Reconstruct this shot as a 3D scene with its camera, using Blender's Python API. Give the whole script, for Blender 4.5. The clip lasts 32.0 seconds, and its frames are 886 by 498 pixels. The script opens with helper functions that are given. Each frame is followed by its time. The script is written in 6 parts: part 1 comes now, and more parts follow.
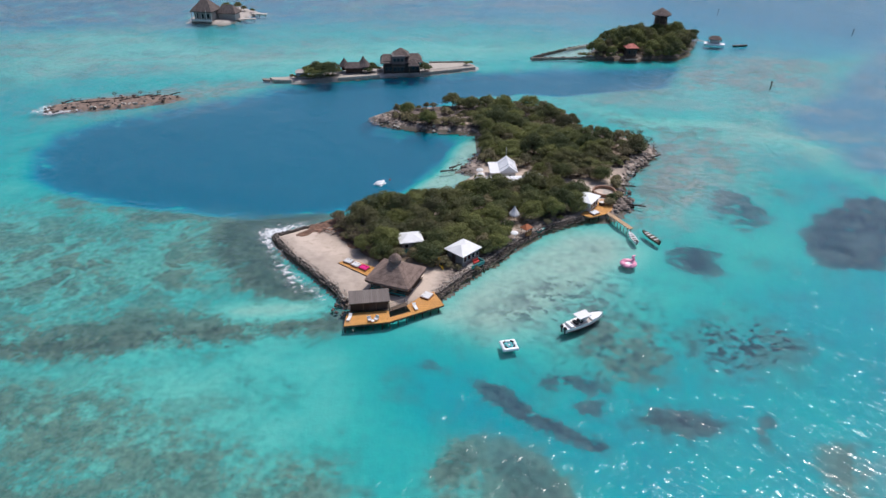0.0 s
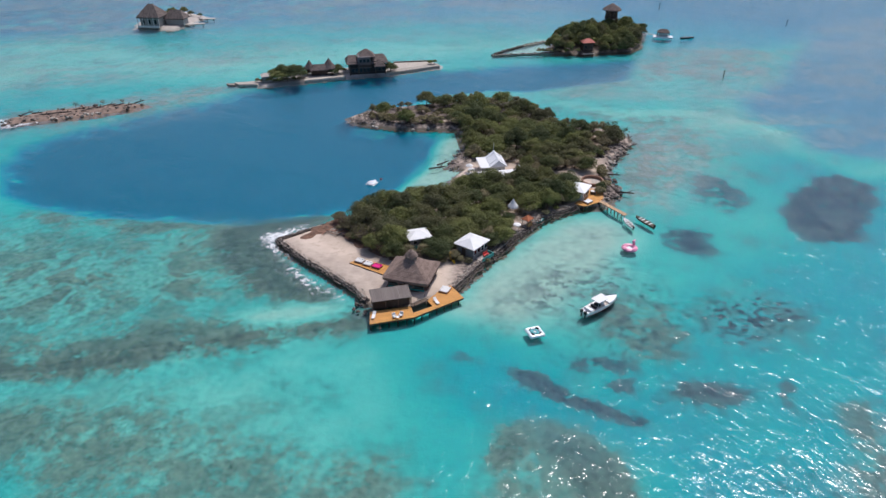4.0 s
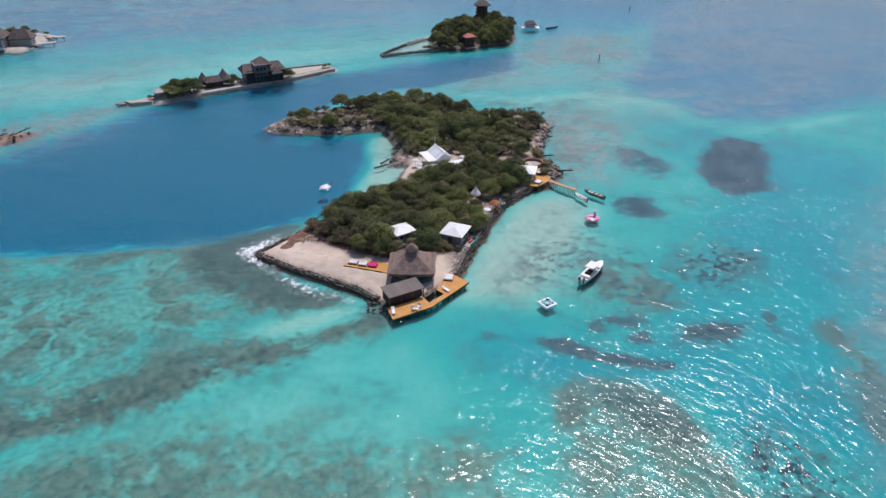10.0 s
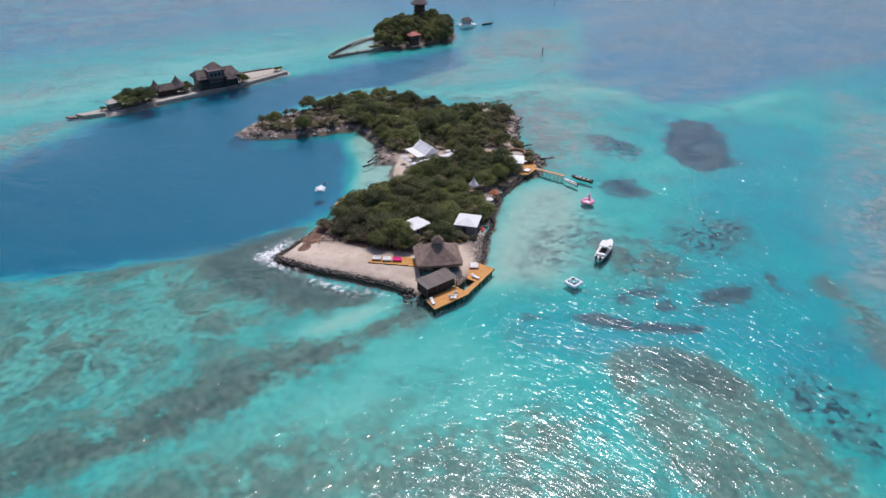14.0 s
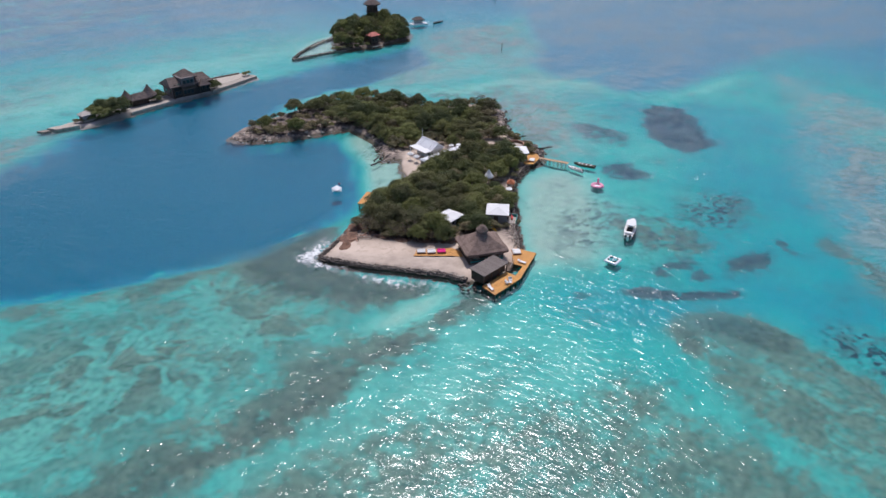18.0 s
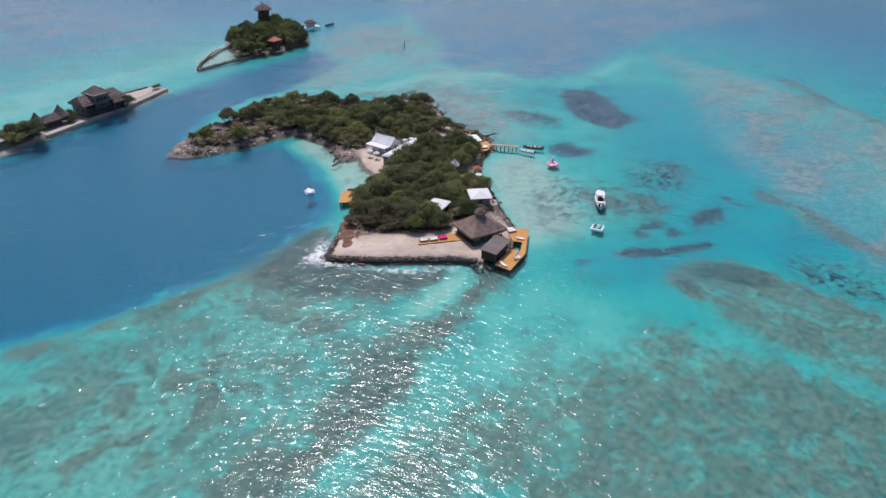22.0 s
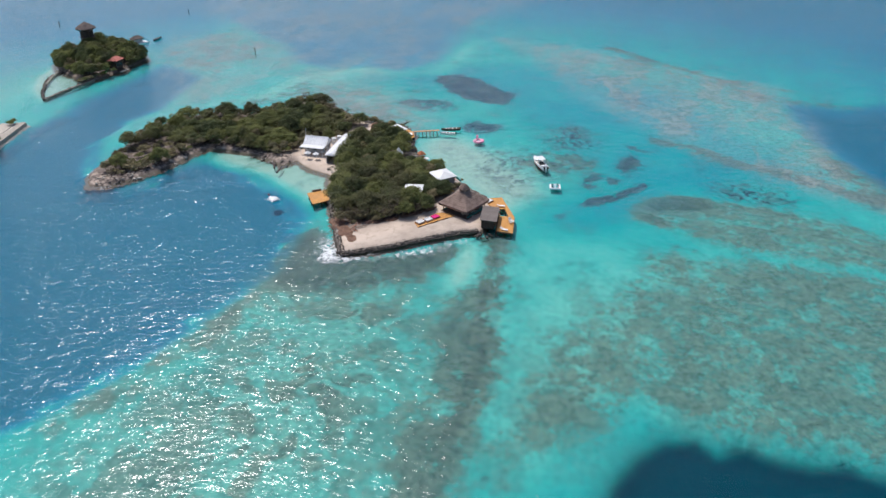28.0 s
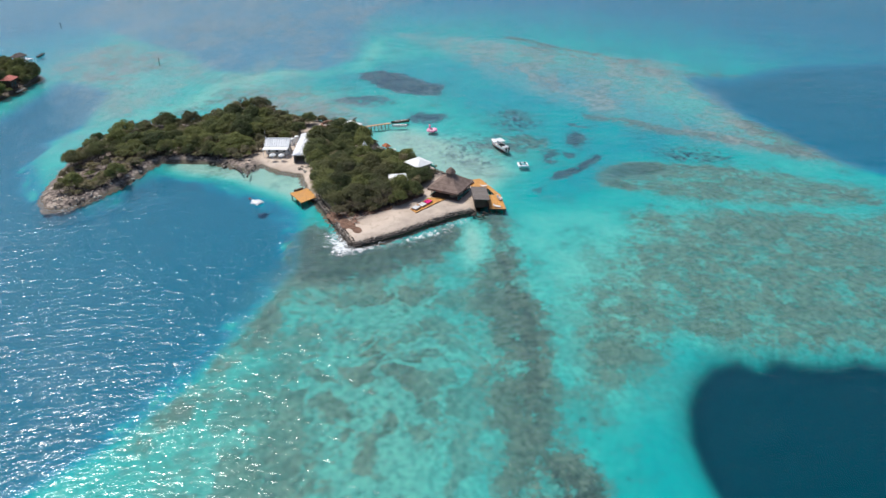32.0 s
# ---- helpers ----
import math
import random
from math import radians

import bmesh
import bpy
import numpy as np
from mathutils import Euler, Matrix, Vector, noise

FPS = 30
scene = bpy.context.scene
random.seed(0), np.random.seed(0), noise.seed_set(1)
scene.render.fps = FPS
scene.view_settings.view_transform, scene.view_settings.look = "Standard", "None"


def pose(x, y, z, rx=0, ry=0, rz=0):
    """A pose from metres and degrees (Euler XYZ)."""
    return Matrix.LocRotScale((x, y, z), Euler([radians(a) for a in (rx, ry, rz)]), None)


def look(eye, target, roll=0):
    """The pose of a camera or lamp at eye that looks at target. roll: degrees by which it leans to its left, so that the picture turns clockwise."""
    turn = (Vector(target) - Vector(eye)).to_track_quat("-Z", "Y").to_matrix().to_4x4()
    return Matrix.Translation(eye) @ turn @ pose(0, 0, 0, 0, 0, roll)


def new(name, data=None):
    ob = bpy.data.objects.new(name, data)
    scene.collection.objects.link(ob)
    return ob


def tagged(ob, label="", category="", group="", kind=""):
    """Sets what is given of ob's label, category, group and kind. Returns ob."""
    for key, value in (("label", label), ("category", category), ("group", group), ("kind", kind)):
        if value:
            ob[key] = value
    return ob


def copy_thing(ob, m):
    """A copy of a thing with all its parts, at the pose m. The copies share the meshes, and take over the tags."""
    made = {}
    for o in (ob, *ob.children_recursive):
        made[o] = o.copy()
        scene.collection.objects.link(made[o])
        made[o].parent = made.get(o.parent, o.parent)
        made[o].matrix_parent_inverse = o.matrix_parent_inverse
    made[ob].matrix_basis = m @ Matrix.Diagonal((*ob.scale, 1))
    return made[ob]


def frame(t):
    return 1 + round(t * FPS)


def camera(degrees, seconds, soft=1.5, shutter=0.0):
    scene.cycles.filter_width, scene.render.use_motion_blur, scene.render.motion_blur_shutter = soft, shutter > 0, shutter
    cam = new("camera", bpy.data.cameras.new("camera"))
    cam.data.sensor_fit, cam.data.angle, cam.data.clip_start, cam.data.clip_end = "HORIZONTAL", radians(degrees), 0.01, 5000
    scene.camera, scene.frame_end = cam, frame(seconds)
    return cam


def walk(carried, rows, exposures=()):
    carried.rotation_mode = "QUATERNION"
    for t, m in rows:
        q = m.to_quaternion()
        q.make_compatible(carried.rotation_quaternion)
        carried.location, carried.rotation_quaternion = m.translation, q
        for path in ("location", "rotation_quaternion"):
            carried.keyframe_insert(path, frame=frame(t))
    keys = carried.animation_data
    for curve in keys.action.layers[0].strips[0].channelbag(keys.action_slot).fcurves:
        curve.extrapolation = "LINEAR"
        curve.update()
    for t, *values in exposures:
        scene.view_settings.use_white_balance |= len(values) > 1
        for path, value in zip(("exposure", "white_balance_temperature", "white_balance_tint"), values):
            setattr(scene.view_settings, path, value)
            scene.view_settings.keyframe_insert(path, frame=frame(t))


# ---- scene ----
cam = camera(64.0, 32.0)
METRES, EYE, TILT, LEAN, TURN = 223.2, 77.0, 0.0, 0.0, 0.0
ROWS = [
    (0.0, 0.0, 0.0, 0.0, 0.01, -29.93, -0.02),
    (0.5, -0.0079, -0.0016, 0.0002, -0.91, -29.92, 0.02),
    (1.0, -0.0162, -0.003, -0.0001, -1.85, -29.9, 0.06),
    (1.5, -0.024, -0.004, -0.0002, -2.65, -29.88, 0.07),
    (2.0, -0.0326, -0.0055, -0.0, -3.32, -29.88, 0.06),
    (2.5, -0.042, -0.0067, 0.0002, -3.99, -29.88, 0.08),
    (3.0, -0.0515, -0.0074, 0.0002, -4.54, -29.89, 0.07),
    (3.5, -0.0612, -0.0078, 0.0003, -5.23, -29.89, 0.05),
    (5.5, -0.1052, -0.0061, -0.0003, -9.78, -29.85, -0.06),
    (6.0, -0.1159, -0.0057, 0.0001, -11.0, -29.87, -0.01),
    (6.5, -0.1281, -0.0054, -0.0001, -12.35, -29.83, -0.02),
    (7.0, -0.1412, -0.0047, -0.0003, -13.77, -29.79, -0.01),
    (7.5, -0.154, -0.0039, -0.0002, -15.07, -29.76, -0.04),
    (8.0, -0.1668, -0.0028, 0.0002, -16.3, -29.74, -0.07),
    (8.5, -0.1787, -0.002, -0.0, -17.48, -29.71, -0.05),
    (9.0, -0.1914, -0.0003, 0.0001, -18.73, -29.69, -0.06),
    (9.5, -0.205, 0.0012, 0.0005, -20.07, -29.69, -0.04),
    (10.0, -0.2171, 0.0035, 0.0004, -21.26, -29.67, -0.07),
    (10.5, -0.2302, 0.0059, 0.0006, -22.54, -29.67, -0.07),
    (11.0, -0.2422, 0.0084, 0.0007, -23.63, -29.67, -0.08),
    (11.5, -0.2551, 0.0113, 0.0007, -24.75, -29.65, -0.11),
    (12.0, -0.2693, 0.0148, 0.0009, -25.98, -29.65, -0.14),
    (12.5, -0.2837, 0.0181, 0.001, -27.14, -29.63, -0.15),
    (13.0, -0.297, 0.023, 0.0011, -28.25, -29.65, -0.14),
    (13.5, -0.3104, 0.0276, 0.0015, -29.14, -29.66, -0.15),
    (14.0, -0.3256, 0.0333, 0.0016, -30.11, -29.66, -0.18),
    (14.5, -0.3404, 0.0386, 0.002, -31.11, -29.66, -0.18),
    (16.5, -0.4002, 0.0652, 0.0021, -35.18, -29.61, -0.27),
    (17.0, -0.4146, 0.0725, 0.0017, -35.93, -29.6, -0.25),
    (17.5, -0.4295, 0.08, 0.0016, -37.06, -29.58, -0.27),
    (18.0, -0.4429, 0.0867, 0.0016, -38.38, -29.55, -0.27),
    (18.5, -0.4579, 0.0948, 0.0018, -39.95, -29.55, -0.28),
    (19.0, -0.4741, 0.1039, 0.0015, -41.61, -29.5, -0.3),
    (19.5, -0.4897, 0.1129, 0.0015, -43.22, -29.48, -0.3),
    (20.0, -0.5059, 0.1218, 0.001, -44.83, -29.42, -0.28),
    (20.5, -0.5199, 0.1321, 0.001, -46.47, -29.42, -0.23),
    (21.0, -0.536, 0.1429, 0.0012, -48.26, -29.39, -0.22),
    (21.5, -0.5527, 0.1558, 0.0019, -50.17, -29.42, -0.22),
    (22.0, -0.5684, 0.1672, 0.0012, -51.95, -29.34, -0.19),
    (22.5, -0.5817, 0.1801, 0.0031, -53.71, -29.46, -0.07),
    (23.0, -0.5966, 0.1916, 0.001, -55.38, -29.29, -0.11),
    (23.5, -0.612, 0.206, 0.0005, -57.32, -29.23, -0.16),
    (24.0, -0.6262, 0.2196, -0.0009, -59.18, -29.12, -0.19),
    (24.5, -0.6402, 0.2335, -0.0024, -61.1, -29.0, -0.19),
    (25.0, -0.652, 0.247, -0.0025, -62.87, -28.99, -0.13),
    (25.5, -0.6648, 0.2618, -0.0023, -64.66, -28.98, -0.07),
    (27.5, -0.709, 0.326, 0.0059, -71.24, -29.47, 0.46),
    (28.0, -0.7202, 0.343, 0.0044, -72.8, -29.35, 0.36),
    (28.5, -0.7316, 0.3615, 0.0029, -74.47, -29.24, 0.28),
    (29.0, -0.7409, 0.3784, 0.0024, -76.01, -29.21, 0.29),
    (29.5, -0.7497, 0.3954, 0.002, -77.56, -29.19, 0.34),
    (30.0, -0.7567, 0.4112, 0.0027, -79.01, -29.28, 0.45),
    (30.5, -0.7636, 0.4294, 0.0065, -80.87, -29.59, 0.7),
    (31.0, -0.7715, 0.4477, 0.0045, -82.57, -29.45, 0.6),
    (31.5, -0.7788, 0.4655, 0.0032, -84.25, -29.36, 0.58),
    (32.0, -0.7853, 0.4837, 0.0022, -85.96, -29.3, 0.61),
]
walk(cam, [(t, pose(0, 0, EYE, TILT, LEAN, TURN) @ pose(METRES * x, METRES * y, METRES * z, 90 + pitch, roll, yaw)) for t, x, y, z, yaw, pitch, roll in ROWS],
     exposures=[(0.0, -0.22, 6200, 15), (13.0, -0.27, 6150, 18), (22.0, -0.28, 6150, 18), (32.0, -0.04, 6300, 9)])

# ---- light ----
SUN_AZ, SUN_EL = 36.0, 61.0          # degrees clockwise from +y, degrees up
sky_world = bpy.data.worlds.new("sky")
scene.world = sky_world
sky_world.use_nodes = True
sky_nodes = sky_world.node_tree
sky_tex = sky_nodes.nodes.new("ShaderNodeTexSky")
sky_tex.sky_type = "NISHITA"
sky_tex.sun_disc = False
sky_tex.sun_elevation = radians(SUN_EL)
sky_tex.sun_rotation = radians(SUN_AZ)
sky_tex.dust_density = 3.0
sky_tex.air_density = 0.9
sky_tex.ozone_density = 4.0
sky_nodes.links.new(sky_tex.outputs[0], sky_nodes.nodes["Background"].inputs[0])
sky_nodes.nodes["Background"].inputs[1].default_value = 0.135
sun = new("sun", bpy.data.lights.new("sun", "SUN"))
sun.data.energy, sun.data.angle, sun.data.color = 3.75, radians(0.5), (1.0, 0.95, 0.88)
_a, _e = radians(SUN_AZ), radians(SUN_EL)
sun.matrix_world = look((math.sin(_a) * math.cos(_e) * 300, math.cos(_a) * math.cos(_e) * 300, math.sin(_e) * 300), (0, 0, 0))


# ---- material tools ----
class Nodes:
    """Short hand for building one node material."""

    def __init__(self, name):
        self.mat = bpy.data.materials.new(name)
        self.mat.use_nodes = True
        self.nt = self.mat.node_tree
        self.nt.nodes.clear()
        self.out = self.nt.nodes.new("ShaderNodeOutputMaterial")
        self.pos = self.add("ShaderNodeNewGeometry").outputs["Position"]

    def add(self, kind, **ins):
        n = self.nt.nodes.new(kind)
        for k, v in ins.items():
            self.put(n, k, v)
        return n

    def put(self, n, k, v):
        sock = n.inputs[int(k[1:])] if k[0] == "i" and k[1:].isdigit() else n.inputs[k]
        if isinstance(v, bpy.types.NodeSocket):
            self.nt.links.new(v, sock)
        else:
            sock.default_value = v

    def noise(self, scale, detail=3.0, rough=0.55, vec=None, dist=0.0):
        n = self.add("ShaderNodeTexNoise", Vector=vec or self.pos, Scale=scale, Detail=detail, Roughness=rough, Distortion=dist)
        return n.outputs["Fac"]

    def math(self, op, a, b=0.0, clamp=False):
        n = self.add("ShaderNodeMath", i0=a, i1=b)
        n.operation, n.use_clamp = op, clamp
        return n.outputs[0]

    def step(self, v, lo, hi, to0=0.0, to1=1.0):
        n = self.nt.nodes.new("ShaderNodeMapRange")
        n.interpolation_type = "SMOOTHSTEP"
        for k, x in (("Value", v), ("From Min", lo), ("From Max", hi), ("To Min", to0), ("To Max", to1)):
            self.put(n, k, x)
        return n.outputs[0]

    def mix(self, fac, a, b, blend="MIX"):
        n = self.nt.nodes.new("ShaderNodeMix")
        n.data_type, n.blend_type = "RGBA", blend
        for i, v in ((0, fac), (6, a), (7, b)):
            if isinstance(v, bpy.types.NodeSocket):
                self.nt.links.new(v, n.inputs[i])
            else:
                n.inputs[i].default_value = v if i == 0 else (*v, 1)
        return n.outputs[2]

    def ramp(self, v, stops):
        n = self.add("ShaderNodeValToRGB", Fac=v)
        el = n.color_ramp.elements
        while len(el) < len(stops):
            el.new(0.5)
        for e, (p, c) in zip(el, stops):
            e.position, e.color = p, (*c, 1)
        return n.outputs[0]

    def attr(self, name):
        n = self.nt.nodes.new("ShaderNodeAttribute")
        n.attribute_name = name
        return n.outputs["Fac"]

    def random(self):
        return self.add("ShaderNodeObjectInfo").outputs["Random"]

    def bump(self, height, strength=0.5, distance=0.1):
        return self.add("ShaderNodeBump", Strength=strength, Distance=distance, Height=height).outputs[0]

    def local(self, sx=1.0, sy=1.0, sz=1.0):
        tc = self.add("ShaderNodeTexCoord")
        m = self.add("ShaderNodeMapping", Vector=tc.outputs["Object"])
        m.inputs["Scale"].default_value = (sx, sy, sz)
        return m.outputs[0]

    def done(self, colour, rough=0.8, normal=None, metal=0.0, spec=0.3):
        b = self.nt.nodes.new("ShaderNodeBsdfPrincipled")
        for k, v in (("Base Color", colour), ("Roughness", rough), ("Metallic", metal), ("Specular IOR Level", spec)):
            if k == "Base Color" and not isinstance(v, bpy.types.NodeSocket):
                v = (*v, 1)
            self.put(b, k, v)
        if normal:
            self.put(b, "Normal", normal)
        self.nt.links.new(b.outputs[0], self.out.inputs[0])
        return self.mat


def worn(name, base, dark, scale=1.2, grain=9.0, rough=0.75, amount=0.6, metal=0.0, spec=0.3, bump=0.3):
    """A weathered surface: blotches, fine grain and a slight tint from piece to piece."""
    k = Nodes(name)
    v = k.local()
    blot = k.step(k.noise(scale, 4, vec=v), 0.35, 0.75)
    fine = k.noise(grain, 3, vec=v)
    c = k.mix(k.math("MULTIPLY", blot, amount), base, dark)
    c = k.mix(k.math("MULTIPLY", fine, 0.35), c, tuple(x * 0.55 for x in dark))
    lift = k.math("ADD", k.math("MULTIPLY", k.random(), 0.3), 0.85)
    hsv = k.add("ShaderNodeHueSaturation", Color=c, Value=lift)
    return k.done(hsv.outputs[0], rough, k.bump(fine, bump, 0.05), metal, spec)


def boards(name, base, dark, width=0.16, along="x", rough=0.7):
    """Sawn boards: thin gaps, a tint for each board, grain along it."""
    k = Nodes(name)
    v = k.local()
    sep = k.add("ShaderNodeSeparateXYZ", Vector=v)
    across = sep.outputs["Y" if along == "x" else "X"]
    row = k.math("DIVIDE", across, width)
    cell = k.math("FLOOR", row)
    frac = k.math("FRACT", row)
    gap = k.math("MULTIPLY", k.step(frac, 0.0, 0.06), k.step(frac, 1.0, 0.94))
    w = k.add("ShaderNodeTexWhiteNoise")
    w.noise_dimensions = "1D"
    k.put(w, "W", cell)
    grain = k.noise(3.0, 4, vec=k.local(*((0.6, 8, 8) if along == "x" else (8, 0.6, 8))))
    c = k.mix(k.math("MULTIPLY", w.outputs[0], 0.55), base, dark)
    c = k.mix(k.math("MULTIPLY", grain, 0.4), c, dark)
    wear = k.step(k.noise(0.35, 4, vec=v), 0.45, 0.75)
    c = k.mix(k.math("MULTIPLY", wear, 0.35), c, tuple(0.5 * (a + b) for a, b in zip(dark, (0.3, 0.28, 0.25))))
    c = k.mix(gap, tuple(x * 0.25 for x in dark), c)
    return k.done(c, rough, k.bump(gap, 0.6, 0.03))


def thatch(name, base, dark):
    """Palm thatch: straw lines down the slope, layered and bleached."""
    k = Nodes(name)
    v = k.local()
    straw = k.noise(1.0, 5, 0.7, vec=k.local(9, 9, 1.2))
    blot = k.noise(0.8, 4, vec=v)
    sep = k.add("ShaderNodeSeparateXYZ", Vector=v)
    course = k.math("FRACT", k.math("ADD", k.math("MULTIPLY", sep.outputs["Z"], 1.6), k.math("MULTIPLY", blot, 0.8)))
    c = k.mix(straw, dark, base)
    c = k.mix(k.math("MULTIPLY", k.step(blot, 0.4, 0.7), 0.5), c, tuple(x * 0.55 for x in dark))
    c = k.mix(k.math("MULTIPLY", k.step(course, 0.0, 0.25, 1.0, 0.0), 0.35), c, tuple(x * 0.4 for x in dark))
    h = k.math("ADD", k.math("MULTIPLY", straw, 0.6), k.math("MULTIPLY", course, 0.6))
    return k.done(c, 0.95, k.bump(h, 0.8, 0.12), spec=0.1)


def plain_paint(name, colour, rough=0.5, spec=0.4, dirt=0.25):
    return worn(name, colour, tuple(c * (1 - dirt) for c in colour), 0.9, 6, rough, 0.5, spec=spec, bump=0.08)


def leaves(name, young, old, dry):
    k = Nodes(name)
    t = k.random()
    n = k.noise(0.35, 3)
    fine = k.noise(2.2, 2)
    c = k.mix(k.step(k.math("ADD", k.math("MULTIPLY", t, 0.7), k.math("MULTIPLY", n, 0.5)), 0.25, 0.9), old, young)
    c = k.mix(k.math("MULTIPLY", k.step(fine, 0.5, 0.8), 0.6), c, dry)
    c = k.mix(k.step(k.noise(0.07, 3, vec=k.pos), 0.48, 0.66, 0.0, 0.6), c, (0.125, 0.108, 0.06))
    b = k.add("ShaderNodeBsdfPrincipled", Roughness=0.7)
    k.put(b, "Base Color", c)
    k.put(b, "Specular IOR Level", 0.25)
    tr = k.add("ShaderNodeBsdfTranslucent", Color=c)
    m = k.add("ShaderNodeMixShader", Fac=0.36, i1=b.outputs[0], i2=tr.outputs[0])
    k.nt.links.new(m.outputs[0], k.out.inputs[0])
    return k.mat


M_DECK = boards("deck_boards", (0.66, 0.33, 0.085), (0.42, 0.19, 0.05), 0.22)
M_JETTY = boards("weathered_jetty_boards", (0.55, 0.36, 0.20), (0.34, 0.21, 0.12), 0.25, "y")
M_TIMBER = worn("old_timber", (0.14, 0.10, 0.07), (0.06, 0.045, 0.035), 2, 12)
M_PILE = worn("wet_piles", (0.10, 0.085, 0.07), (0.03, 0.03, 0.03), 3, 8)
M_GREYTIMBER = boards("weathered_villa_boards", (0.19, 0.16, 0.15), (0.085, 0.07, 0.065), 0.25, "x")
M_DARKWALL = boards("dark_wall_boards", (0.075, 0.05, 0.035), (0.03, 0.02, 0.015), 0.2, "x")
M_ORANGEWOOD = worn("varnished_wood", (0.42, 0.20, 0.08), (0.25, 0.11, 0.04), 2, 9)
M_SHINGLE = boards("grey_shingle", (0.21, 0.18, 0.16), (0.11, 0.09, 0.08), 0.35, "y", 0.9)
M_THATCH = thatch("thatch_brown", (0.33, 0.245, 0.20), (0.17, 0.12, 0.10))
M_THATCH2 = thatch("thatch_grey", (0.25, 0.20, 0.18), (0.10, 0.08, 0.07))
M_WHITE = plain_paint("white_roof_paint", (0.80, 0.80, 0.78), 0.55, dirt=0.2)
M_SHEET = boards("white_sheet_roof", (0.80, 0.80, 0.79), (0.66, 0.67, 0.68), 0.8, "y", 0.45)
M_WALLW = plain_paint("white_wall_paint", (0.62, 0.61, 0.57), 0.8)
M_GREYWALL = plain_paint("grey_wall_paint", (0.30, 0.29, 0.27), 0.85)
M_GLASSDARK = Nodes("dark_window_glass").done((0.015, 0.02, 0.025), 0.08, spec=0.6)
M_TEAL = plain_paint("teal_paint", (0.05, 0.33, 0.30), 0.6)
M_CUSHION = plain_paint("white_cushion_cloth", (0.78, 0.77, 0.74), 0.9)
M_PINKCLOTH = plain_paint("pink_cushion_cloth", (0.72, 0.02, 0.20), 0.9)
M_PINKVINYL = plain_paint("pink_vinyl", (0.90, 0.36, 0.50), 0.3, 0.5, 0.1)
M_RED = plain_paint("red_paint", (0.55, 0.05, 0.04), 0.45)
M_YELLOW = plain_paint("yellow_plastic", (0.85, 0.48, 0.03), 0.4)
M_ORANGE = plain_paint("orange_cloth", (0.50, 0.16, 0.07), 0.85)
M_HULLW = plain_paint("white_gelcoat", (0.82, 0.82, 0.80), 0.25, 0.5, 0.08)
M_HULLRED = plain_paint("dark_red_antifouling", (0.22, 0.03, 0.03), 0.5)
M_BLACK = plain_paint("black_plastic", (0.02, 0.02, 0.022), 0.4)
M_VINYLW = plain_paint("white_vinyl", (0.80, 0.84, 0.84), 0.3, 0.5, 0.06)
M_VINYLT = plain_paint("turquoise_vinyl", (0.10, 0.50, 0.52), 0.35, 0.5, 0.1)
M_TILE = boards("red_roof_tile", (0.58, 0.20, 0.15), (0.42, 0.12, 0.09), 0.4, "y", 0.8)
M_STONE = worn("weathered_coral_stone", (0.36, 0.30, 0.25), (0.10, 0.085, 0.075), 1.5, 6, 0.95, 0.8)
M_DARKSTONE = worn("dark_wet_stone", (0.14, 0.115, 0.095), (0.05, 0.042, 0.04), 1.8, 6, 0.8, 0.8)
M_PALESTONE = worn("bleached_stone", (0.50, 0.45, 0.38), (0.27, 0.23, 0.19), 1.5, 6, 0.95, 0.7)
M_BRICK = worn("brick_ring", (0.36, 0.22, 0.15), (0.24, 0.13, 0.09), 2, 8, 0.9)
M_CONC = worn("bleached_concrete", (0.58, 0.52, 0.46), (0.38, 0.33, 0.28), 0.4, 3, 0.95, 0.6)
M_RUBBLE = worn("brown_coral_rubble", (0.33, 0.235, 0.18), (0.085, 0.065, 0.055), 0.45, 3, 0.95, 0.95, bump=0.8)
M_BARK = worn("bark", (0.16, 0.125, 0.10), (0.07, 0.055, 0.045), 3, 10, 0.95)
M_DRIFT = worn("grey_driftwood", (0.10, 0.085, 0.075), (0.05, 0.042, 0.04), 3, 10, 0.95)
M_LEAF = leaves("mangrove_leaves", (0.205, 0.225, 0.07), (0.085, 0.11, 0.043), (0.215, 0.185, 0.095))
M_LEAF2 = leaves("dry_bush_leaves", (0.29, 0.25, 0.13), (0.18, 0.17, 0.09), (0.34, 0.28, 0.20))


